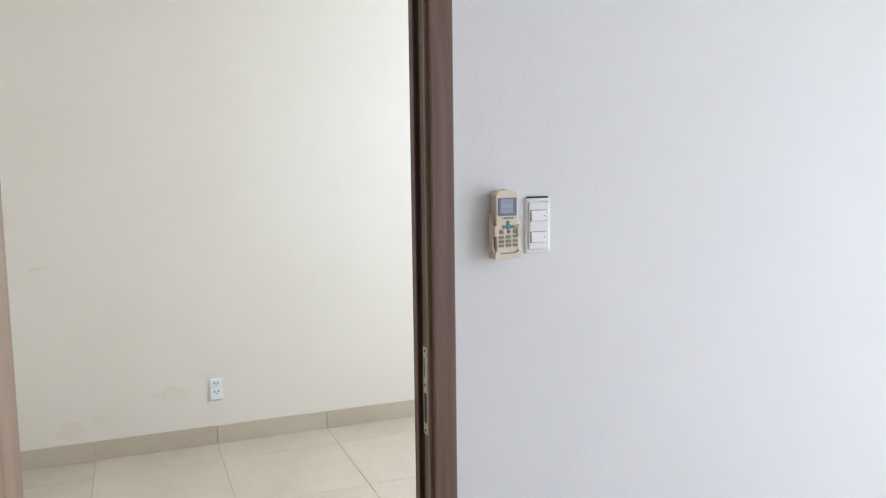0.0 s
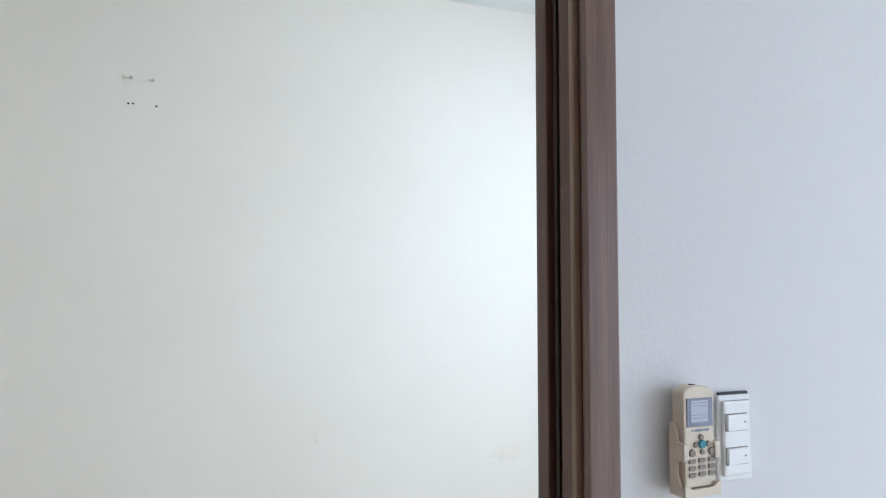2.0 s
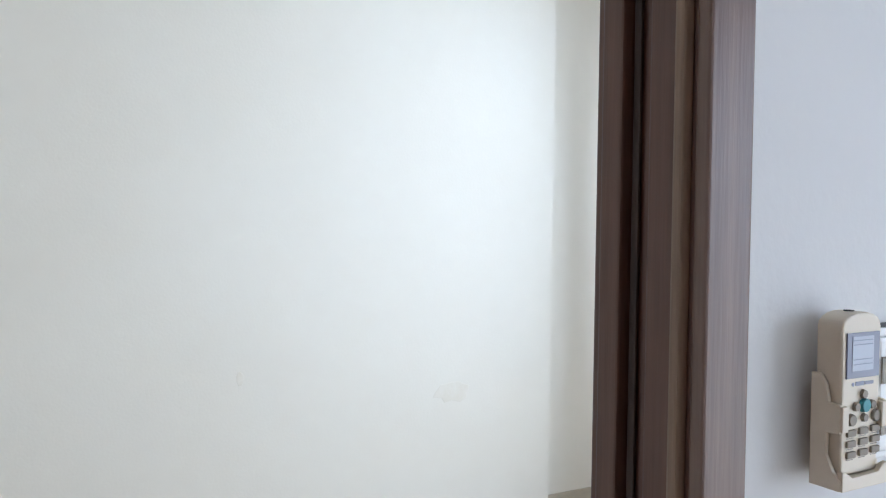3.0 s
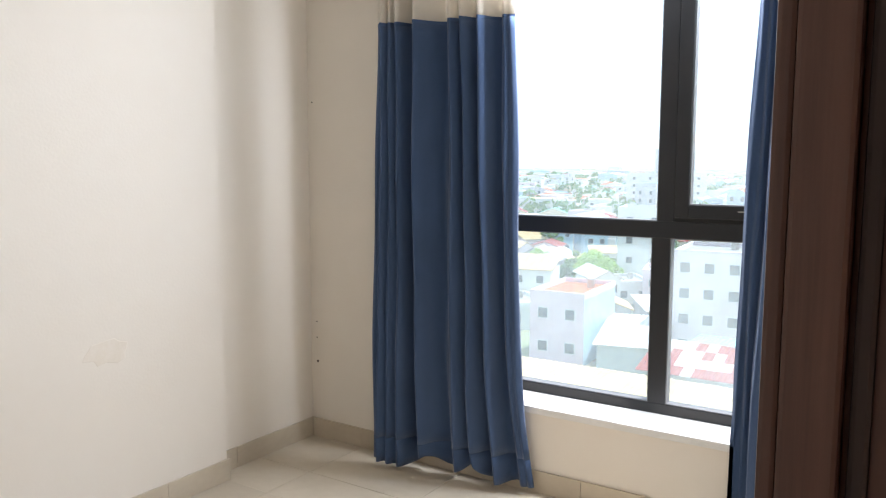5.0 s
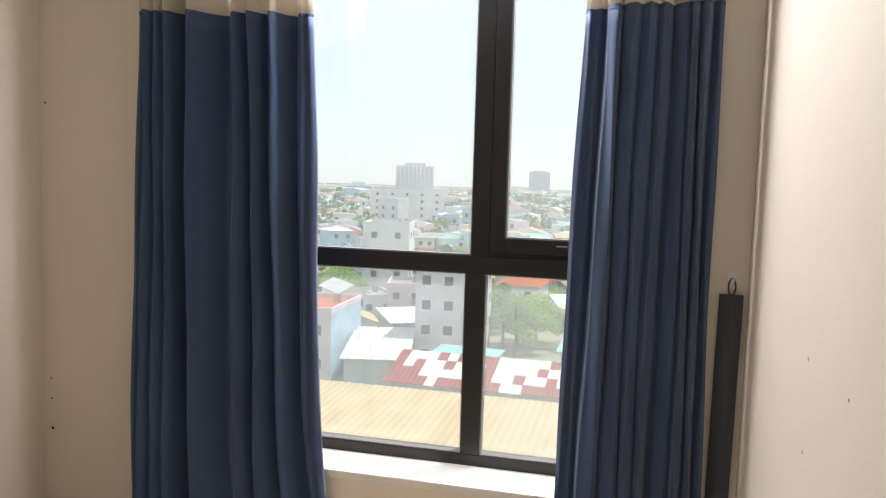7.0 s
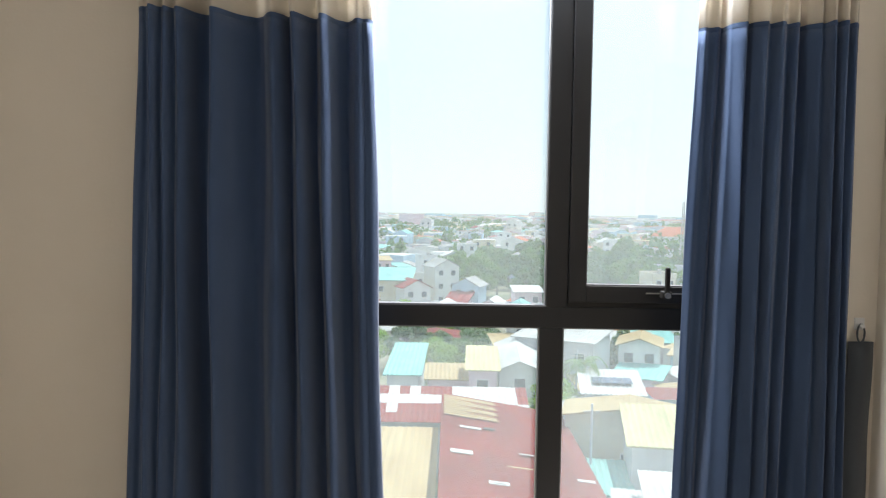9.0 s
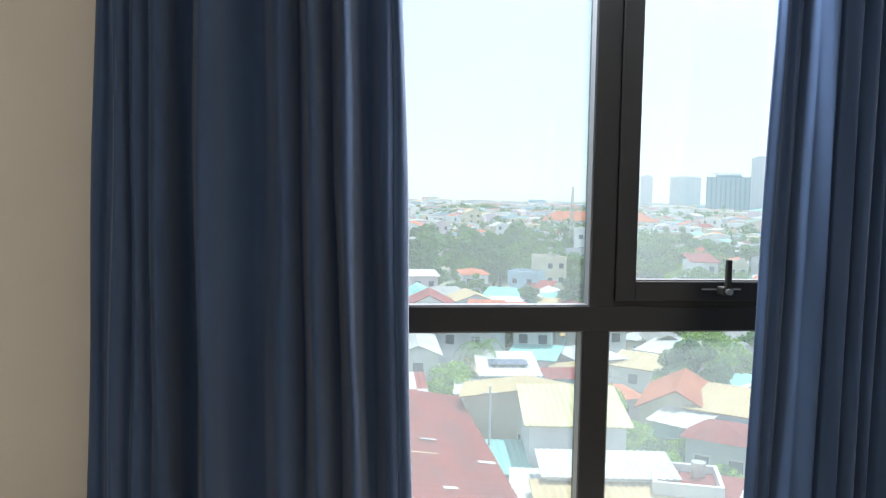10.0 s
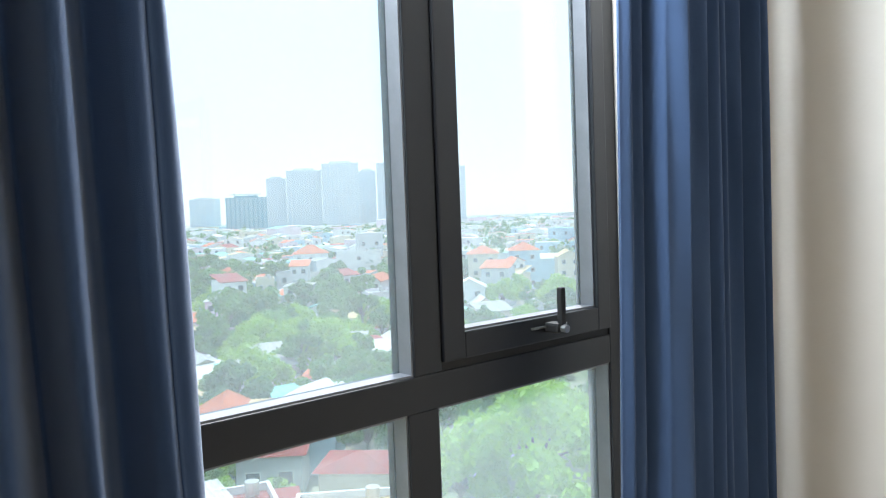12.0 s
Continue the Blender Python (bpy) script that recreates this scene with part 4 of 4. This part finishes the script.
house(11.0, 55.2, 2.2, 6.5, 3.0, -6, W_GREY, "shed", R_GREEN, "low lean-to with pale green sheets", 0, 0, rise=0.3)
house(20.8, 47.0, 4.4, 4.2, 4.4, -20, W_WHITE, "flat", R_RED, "white hut with a small red roof", 0, 0)
for x, y in ((10.3, 61.0), (22.4, 66.0), (13.0, 84.5)):
    pole_thing = tagged(new("utility_pole"), "grey concrete utility pole beside the lane", "pole", group="poles along the lanes")
    pole_thing.matrix_world = pose(x, y, GZ)
    part("shaft", rod(bmesh.new(), (0, 0, 0), (0, 0, 8.2), 0.13, 8, 0.09), W_GREY, pole_thing)
    part("cross_arm", box(bmesh.new(), -0.7, 0.7, -0.06, 0.06, 7.5, 7.62), M_STEEL, pole_thing)

garden = tagged(part("grass_patch", box(bmesh.new(), -34, -22.5, 62.5, 78, GZ, GZ + 0.15), M_GRASS), "overgrown green yard", "grass", kind="stuff")

# ---- trees ----
def crown_mesh(name, clumps, leaves, spread, tall, size, mat, seed):
    """Leaves in loose clumps round the limbs' ends, with gaps between."""
    rg = np.random.default_rng(seed)
    c = []
    for i in range(clumps):
        a, r = 2.4 * i + rg.uniform(-0.4, 0.4), spread * math.sqrt((i + 0.5) / clumps) * rg.uniform(0.75, 1.1)
        c.append((r * math.cos(a), r * math.sin(a), tall * (1.0 - 0.55 * (r / spread) ** 2) * rg.uniform(0.75, 1.05), spread * rg.uniform(0.26, 0.42)))
    verts, faces = [], []
    for k in range(leaves):
        x, y, z, r = c[k % clumps]
        v = rg.normal(size=3)
        v /= np.linalg.norm(v)
        p = np.array((x, y, z)) + v * r * rg.uniform(0.55, 1.05) * np.array((1, 1, 0.75))
        t = rg.normal(size=3) * 0.8 + v
        t /= np.linalg.norm(t)
        u = np.cross(t, rg.normal(size=3))
        u /= np.linalg.norm(u)
        w = np.cross(t, u)
        s = size * rg.uniform(0.6, 1.3)
        b = len(verts)
        verts += [tuple(p - u * s), tuple(p + w * s * 0.55), tuple(p + u * s), tuple(p - w * s * 0.55)]
        faces.append((b, b + 1, b + 2, b + 3))
    me = bpy.data.meshes.new(name)
    me.from_pydata(verts, [], faces)
    me.materials.append(mat)
    return me, c


def trunk_bmesh(tall, r, ends):
    bm = bmesh.new()
    fork = Vector((0.1, 0.05, tall * 0.42))
    rod(bm, (0, 0, -0.3), fork, r, 9, r * 0.7)
    for x, y, z, _ in ends:
        mid = fork.lerp(Vector((x, y, z)), 0.5) + Vector((0, 0, tall * 0.05))
        rod(bm, fork, mid, r * 0.42, 6, r * 0.26)
        rod(bm, mid, (x, y, z), r * 0.26, 5, r * 0.08)
    return bm


CROWNS = []
for seed, (cl, lv, sp, tl, sz, mt) in enumerate(((13, 2600, 3.6, 6.6, 0.30, L_GREEN), (10, 2200, 2.8, 7.4, 0.30, L_GREEN), (16, 4200, 4.4, 6.8, 0.26, L_BRIGHT), (11, 2000, 3.2, 6.0, 0.32, L_FAR))):
    me, ends = crown_mesh("crown", cl, lv, sp, tl, sz, mt, seed + 1)
    CROWNS.append((me, mesh_of("trunk", trunk_bmesh(tl, 0.24, ends[:7]), M_BARK)))


def tree(x, y, kind, scale, turn=0, label="leafy green tree among the houses"):
    root = tagged(new("tree"), label, "tree", group="trees between the houses")
    root.matrix_world = pose(x, y, GZ, 0, 0, turn) @ Matrix.Scale(scale, 4)
    for nm, me in zip(("crown", "trunk"), CROWNS[kind]):
        piece(nm, me, root, Matrix())
    FOOT.append((x, y, 2.5))


def palm_meshes(seed):
    rg = random.Random(seed)
    bm = bmesh.new()
    pts = [Vector((0.5 * (i / 6) ** 2, 0.2 * math.sin(i), 7.0 * i / 6)) for i in range(7)]
    for a, b in zip(pts, pts[1:]):
        rod(bm, a, b, 0.16, 8, 0.14)
    trunk = mesh_of("trunk", bm, M_BARK)
    bm = bmesh.new()
    top = pts[-1]
    for i in range(15):
        a = 2 * math.pi * i / 15 + rg.uniform(-0.15, 0.15)
        lift, reach = rg.uniform(0.1, 1.3), rg.uniform(2.3, 3.1)
        spine = [top + Vector((math.cos(a) * reach * s, math.sin(a) * reach * s, lift * math.sin(s * 2.2) * 1.4 - 1.9 * s * s)) for s in [j / 8 for j in range(9)]]
        side = Vector((-math.sin(a), math.cos(a), 0))
        for j in range(1, 9):
            for k in range(2):
                base = spine[j - 1].lerp(spine[j], k / 2)
                for sgn in (-1, 1):
                    ln = 0.75 * (1 - abs(j - 4) / 7)
                    tip = base + side * sgn * ln + (spine[j] - spine[j - 1]).normalized() * 0.35 - Vector((0, 0, 0.3))
                    nx = (spine[j] - spine[j - 1]) * 0.35
                    bm.faces.new([bm.verts.new(q) for q in (base, base + nx, tip)])
    return trunk, mesh_of("fronds", bm, L_GREEN)


PALM = palm_meshes(4)


def palm(x, y, scale, turn=0):
    root = tagged(new("palm_tree"), "slender palm with drooping fronds", "palm", group="palms between the houses")
    root.matrix_world = pose(x, y, GZ, 0, 0, turn) @ Matrix.Scale(scale, 4)
    piece("trunk", PALM[0], root, Matrix())
    piece("fronds", PALM[1], root, Matrix())


for i, (x, y, k, s) in enumerate(((-18.5, 108, 0, 1.15), (-16.0, 106, 2, 1.0), (10.3, 79, 2, 0.8), (-2.5, 104, 2, 0.8), (0.5, 106, 0, 0.8), (3.0, 118, 0, 0.95), (12.2, 68, 1, 0.55), (12.0, 62.5, 2, 0.4), (48, 180, 0, 1.7), (43.4, 140, 3, 1.4), (47, 138, 0, 1.2), (22.6, 70, 0, 0.7), (24.0, 75, 2, 0.7), (23.4, 64, 2, 0.55), (22.8, 58, 1, 0.5))):
    tree(x, y, k, s, 50 * i)
for i, (x, y, k, s) in enumerate(((39.6, 38.6, 2, 1.45), (35.6, 42.4, 2, 1.0), (44.0, 47.2, 1, 1.1), (46.8, 56.1, 0, 1.2), (39.9, 52.9, 3, 1.0), (51.9, 48.4, 2, 1.1), (53.7, 63.2, 3, 1.2), (44.8, 66.9, 0, 1.0), (38.5, 57.8, 1, 0.9))):
    tree(x, y, k, s, 40 * i, "large bright green leafy tree" if k == 2 else "leafy green tree in the dense garden")
for i, (x, y, k, s) in enumerate(((23.6, 56.7, 2, 0.5), (24.4, 60.7, 0, 0.5), (24.7, 52.7, 1, 0.55), (27.8, 55.6, 2, 0.4), (27.3, 54.5, 1, 0.45), (27.3, 61.6, 2, 0.45), (53.7, 174.9, 0, 1.5), (46.6, 136.4, 3, 1.3), (52.1, 138.1, 0, 1.2), (64.7, 137.8, 0, 1.5), (69.2, 135.0, 3, 1.4), (74.1, 141.1, 0, 1.4), (99.4, 152.9, 0, 1.4), (93.5, 157.6, 3, 1.3), (83.7, 120.7, 1, 1.4), (34.4, 80.2, 2, 0.6), (-26.2, 69.6, 2, 0.35), (-29.2, 67.5, 1, 0.3), (-24.3, 73.6, 2, 0.3), (-31.3, 73.5, 0, 0.35))):
    tree(x, y, k, s, 70 * i)
for i, (x, y, s) in enumerate(((49.9, 54.2, 1.2), (61.5, 113.9, 1.1), (42.9, 61.0, 1.0), (13.7, 83.2, 1.0), (-16.0, 103.2, 1.1), (-7.9, 118.3, 1.0), (40.6, 122.7, 1.0), (55.8, 51.5, 1.2), (45.9, 50.2, 1.0))):
    palm(x, y, s, 80 * i)
rng = random.Random(11)
for i in range(150):
    az, r = radians(rng.uniform(0, 27) if i % 3 else rng.uniform(20, 50)), rng.uniform(195, 330)
    x, y = r * math.sin(az), r * math.cos(az)
    if all((x - a) ** 2 + (y - b) ** 2 > (q + 2) ** 2 for a, b, q in FOOT[:60]):
        tree(x, y, rng.choice((0, 3, 3, 1)), rng.uniform(1.1, 1.7), rng.uniform(0, 360), "broad green tree in the wooded belt")
for i in range(110):
    az, r = radians(rng.uniform(23, 60)), rng.uniform(75, 200)
    x, y = r * math.sin(az), r * math.cos(az)
    if all((x - a) ** 2 + (y - b) ** 2 > (q + 1.5) ** 2 for a, b, q in FOOT[:60]):
        tree(x, y, rng.choice((0, 1, 3, 2)), rng.uniform(0.7, 1.2), rng.uniform(0, 360))
for i in range(60):
    az, r = radians(rng.uniform(-26, 20)), rng.uniform(95, 230)
    x, y = r * math.sin(az), r * math.cos(az)
    if all((x - a) ** 2 + (y - b) ** 2 > (q + 1.0) ** 2 for a, b, q in FOOT[:60]):
        tree(x, y, rng.choice((0, 1, 3, 2)), rng.uniform(0.7, 1.1), rng.uniform(0, 360))

# ---- the houses between, one by one near, joined far off ----
walls = (W_WHITE, W_WHITE, W_CREAM, W_GREY, W_PINK, W_BLUE, W_LAV)
roofs = (R_WHITE, R_WHITE, R_TAN, R_RED, R_GREEN, R_GREY, R_TILE, R_TAN)
NAMES = {W_WHITE: "white", W_CREAM: "cream", W_GREY: "grey", W_PINK: "pink", W_BLUE: "pale blue", W_LAV: "lavender",
         R_WHITE: "white sheet", R_TAN: "tan sheet", R_RED: "rusty red", R_GREEN: "pale green", R_GREY: "grey sheet", R_TILE: "orange tiled"}
rng = random.Random(21)
made = 0
for i in range(2200):
    az = radians(rng.uniform(-27, 52))
    r = rng.uniform(100, 235) if az < radians(19) else rng.uniform(150, 235)
    x, y = r * math.sin(az), r * math.cos(az)
    w, d = rng.uniform(4, 7.5), rng.uniform(6, 11)
    if made >= 225 or (r > 175 and 0.0 < az < 0.45) or any((x - a) ** 2 + (y + d / 2 - b) ** 2 < (q + max(w, d) * 0.5) ** 2 for a, b, q in FOOT):
        continue
    wl, rf = rng.choice(walls), rng.choice(roofs)
    st = rng.choice((1, 1, 1, 2) if r < 160 else (1, 1, 2, 2, 3))
    kd = rng.choice(("shed", "shed", "gable", "gable", "flat", "hip"))
    house(x, y, w, d, 3.1 * st + 0.3, -math.degrees(az) + rng.uniform(-25, 25), wl, kd, R_GREY if kd == "flat" else rf,
          f"{NAMES[wl]} house of {('one storey', 'two storeys', 'three storeys')[st - 1]} under a {NAMES[R_GREY if kd == 'flat' else rf]} roof", 2, st, rise=rng.uniform(0.6, 1.8), ribs=1.2)
    made += 1


for i in range(900):
    az = radians(rng.uniform(4, 44))
    r = rng.uniform(62, 150)
    x, y = r * math.sin(az), r * math.cos(az)
    w, d = rng.uniform(4, 7), rng.uniform(4.5, 8)
    if made >= 320 or any((x - a) ** 2 + (y + d / 2 - b) ** 2 < (q * 0.8 + max(w, d) * 0.45) ** 2 for a, b, q in FOOT):
        continue
    wl, rf = rng.choice(walls), rng.choice(roofs)
    house(x, y, w, d, rng.uniform(2.8, 4.2), -math.degrees(az) + rng.uniform(-30, 30), wl, rng.choice(("shed", "gable", "shed", "hip")), rf,
          f"low {NAMES[wl]} house under a {NAMES[rf]} roof", 1, 1, rise=rng.uniform(0.4, 1.4), ribs=0.9)
    made += 1


def joined(name, verts, faces, mats, index, label, category):
    me = bpy.data.meshes.new(name)
    me.from_pydata(verts, [], faces)
    for m in mats:
        me.materials.append(m)
    me.polygons.foreach_set("material_index", index)
    return tagged(new(name, me), label, category, kind="stuff")


def far_city(name, r0, r1, cell, az0, az1, seed, tall):
    """Blocks of small houses with pitched or flat roofs and dark window openings, on a loose grid."""
    rg = random.Random(seed)
    verts, faces, idx = [], [], []
    r = r0
    while r < r1:
        step = cell * (1 + r / 1500)
        a = az0 + rg.uniform(0, 0.01)
        while a < az1:
            x, y = (r + rg.uniform(-0.4, 0.4) * step) * math.sin(a), (r + rg.uniform(-0.4, 0.4) * step) * math.cos(a)
            a += step * rg.uniform(0.75, 1.3) / r
            if rg.random() < (0.85 if r < 340 and -0.01 < a < 0.5 else 0.12) or any((x - p) ** 2 + (y - q) ** 2 < (s + 4) ** 2 for p, q, s in FOOT[:60]):
                continue
            w, d = step * rg.uniform(0.3, 0.5), step * rg.uniform(0.35, 0.55)
            h = rg.choice((3.5, 4, 6.5, 7, 7, 10)) * rg.uniform(0.9, 1.1) * (tall if rg.random() < 0.06 else 1.0)
            tn = rg.uniform(-0.5, 0.5) - a
            c, s = math.cos(tn), math.sin(tn)
            rise = rg.choice((0.1, 0.1, 0.8, 1.8))
            b = len(verts)
            for px, py, pz in ((-w, -d, 0), (w, -d, 0), (w, d, 0), (-w, d, 0), (-w, -d, h), (w, -d, h), (w, d, h), (-w, d, h), (0, -d, h + rise), (0, d, h + rise)):
                verts.append((x + px * c - py * s, y + px * s + py * c, GZ + pz))
            wl, rf = rg.choice((0, 0, 0, 1, 2, 3, 4)), rg.choice((5, 5, 6, 7, 8, 9, 9, 10))
            for f, m in (((0, 1, 5, 4), wl), ((1, 2, 6, 5), wl), ((2, 3, 7, 6), wl), ((3, 0, 4, 7), wl), ((4, 5, 8), wl), ((6, 7, 9), wl), ((5, 6, 9, 8), rf), ((7, 4, 8, 9), rf)):
                faces.append(tuple(b + k for k in f))
                idx.append(m)
            if r < 700:
                for k in range(int(h // 3.4)):
                    for u in (-0.5, 0.5):
                        b = len(verts)
                        z = 1.1 + 3.4 * k
                        for px, pz in ((u * w - 0.6, z), (u * w + 0.6, z), (u * w + 0.6, z + 1.5), (u * w - 0.6, z + 1.5)):
                            verts.append((x + px * c + (d + 0.06) * s, y + px * s - (d + 0.06) * c, GZ + pz))
                        faces.append((b, b + 1, b + 2, b + 3))
                        idx.append(11)
        r += step * 0.95
    return joined(name, verts, faces, (W_WHITE, W_CREAM, W_GREY, W_BLUE, W_PINK, R_WHITE, R_TAN, R_RED, R_GREEN, R_GREY, R_TILE, M_DARK), idx, "dense low houses with mixed coloured roofs reaching far away", "houses")


far_city("town_houses", 236, 700, 9.5, radians(-30), radians(62), 3, 1.5)
far_city("far_town_houses", 700, 2600, 22, radians(-30), radians(62), 4, 1.7)


def far_trees(name, count, r0, r1, seed):
    rg = np.random.default_rng(seed)
    verts, faces = [], []
    for _ in range(count):
        az, r = rg.uniform(radians(-28), radians(58)), math.sqrt(rg.uniform(r0 * r0, r1 * r1))
        x, y, s = r * math.sin(az), r * math.cos(az), rg.uniform(3.5, 6.5)
        hh = rg.uniform(5, 9)
        cs = rg.normal(size=(5, 3)) * np.array((s * 0.5, s * 0.5, s * 0.25))
        for k in range(90):
            v = rg.normal(size=3)
            v /= np.linalg.norm(v)
            p = cs[k % 5] + v * s * 0.5 + np.array((x, y, GZ + hh))
            u = rg.normal(size=3)
            u /= np.linalg.norm(u)
            w = np.cross(u, v)
            q = s * 0.22
            b = len(verts)
            verts += [tuple(p - u * q), tuple(p + w * q), tuple(p + u * q), tuple(p - w * q)]
            faces.append((b, b + 1, b + 2, b + 3))
    return joined(name, verts, faces, (L_FAR,), [0] * len(faces), "green treetops scattered between far houses", "trees")


far_trees("far_treetops", 900, 240, 1200, 9)


# ---- towers on the skyline ----
def tower(az, r, width, top_el, mat, label, bays=8, deep=24, name="tower_block"):
    """A high block with floor bands and bay piers; top_el is the angle of its top over eye level."""
    h = r * math.tan(radians(top_el)) + 23.5
    root = tagged(new(name), label, "tower")
    root.matrix_world = pose(r * math.sin(radians(az)), r * math.cos(radians(az)), GZ, 0, 0, -az)
    part("wall", box(bmesh.new(), -width / 2, width / 2, 0, deep, 0, h), M_TGLASS_HAZED, root, "glazed front, its grey-blue paled by painted haze")
    bm = bmesh.new()
    z = 0.0
    while z < h:
        box(bm, -width / 2 - 0.4, width / 2 + 0.4, -0.9, deep + 0.4, z, z + 1.3)
        z += 3.4
    part("floor_band", bm, mat, root)
    bm = bmesh.new()
    for i in range(bays + 1):
        x = -width / 2 + width * i / bays
        box(bm, x - 1.1, x + 1.1, -0.8, 0.6, 0, h + 1.5)
    part("pier", bm, mat, root)
    part("roof", box(bmesh.new(), -width * 0.3, width * 0.3, 4, deep - 4, h, h + 4.5), mat, root)
    return root


for az, r, w, el, m in ((29.85, 1420, 33, 2.9, M_TOWER_HAZED), (31.85, 1400, 60, 3.45, M_TOWER_HAZED2), (34.5, 1380, 63, 3.9, M_TOWER_HAZED2), (36.45, 1440, 31, 3.3, M_TOWER_HAZED), (38.35, 1390, 55, 3.85, M_TOWER_HAZED2), (40.75, 1390, 58, 3.8, M_TOWER_HAZED2), (42.9, 1400, 40, 3.45, M_TOWER_HAZED)):
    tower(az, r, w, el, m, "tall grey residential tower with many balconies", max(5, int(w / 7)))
site = tower(27.7, 1500, 74, 1.6, M_TEAL_NET, "unfinished block wrapped in teal netting", 9, name="building_site")
for x in (-22, 6):
    crane = tagged(new("tower_crane"), "thin tower crane over the unfinished block", "crane")
    crane.matrix_world = site.matrix_world @ pose(x, 30, 0)
    part("mast", box(bmesh.new(), -1, 1, -1, 1, 0, 76), M_STEEL, crane)
    part("jib", box(bmesh.new(), -9, 22, -0.8, 0.8, 72, 73.6), M_STEEL, crane)
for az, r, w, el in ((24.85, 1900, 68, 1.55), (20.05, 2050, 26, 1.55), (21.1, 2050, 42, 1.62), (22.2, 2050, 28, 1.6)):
    tower(az, r, w, el, M_TOWER_HAZED2, "pale tower block in the far distance", 6)
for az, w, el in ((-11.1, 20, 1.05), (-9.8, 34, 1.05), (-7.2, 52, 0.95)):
    tower(az, 2000, w, el, M_TOWER_HAZED, "far tower block on the skyline", 5)
tower(-16.45, 900, 42, 1.1, M_TOWER_HAZED2, "white hotel block with a row of arches", 9, name="hotel")
mast = tagged(new("radio_mast"), "slender steel lattice radio mast", "mast")
mast.matrix_world = pose(71.5, 240, GZ)
bm = bmesh.new()
for sx, sy in ((-1, -1), (1, -1), (1, 1), (-1, 1)):
    rod(bm, (sx * 0.9, sy * 0.9, 0), (sx * 0.2, sy * 0.2, 27), 0.12, 5, 0.08)
part("leg", bm, M_STEEL, mast)
bm = bmesh.new()
for i in range(12):
    s0, s1 = 0.9 - 0.058 * i, 0.9 - 0.058 * (i + 1)
    for q in range(4):
        a, b = [((-1, -1), (1, -1), (1, 1), (-1, 1))[k % 4] for k in (q, q + 1)]
        rod(bm, (a[0] * s0, a[1] * s0, 2.2 * i), (b[0] * s1, b[1] * s1, 2.2 * (i + 1)), 0.06, 4)
part("brace", bm, M_STEEL, mast)
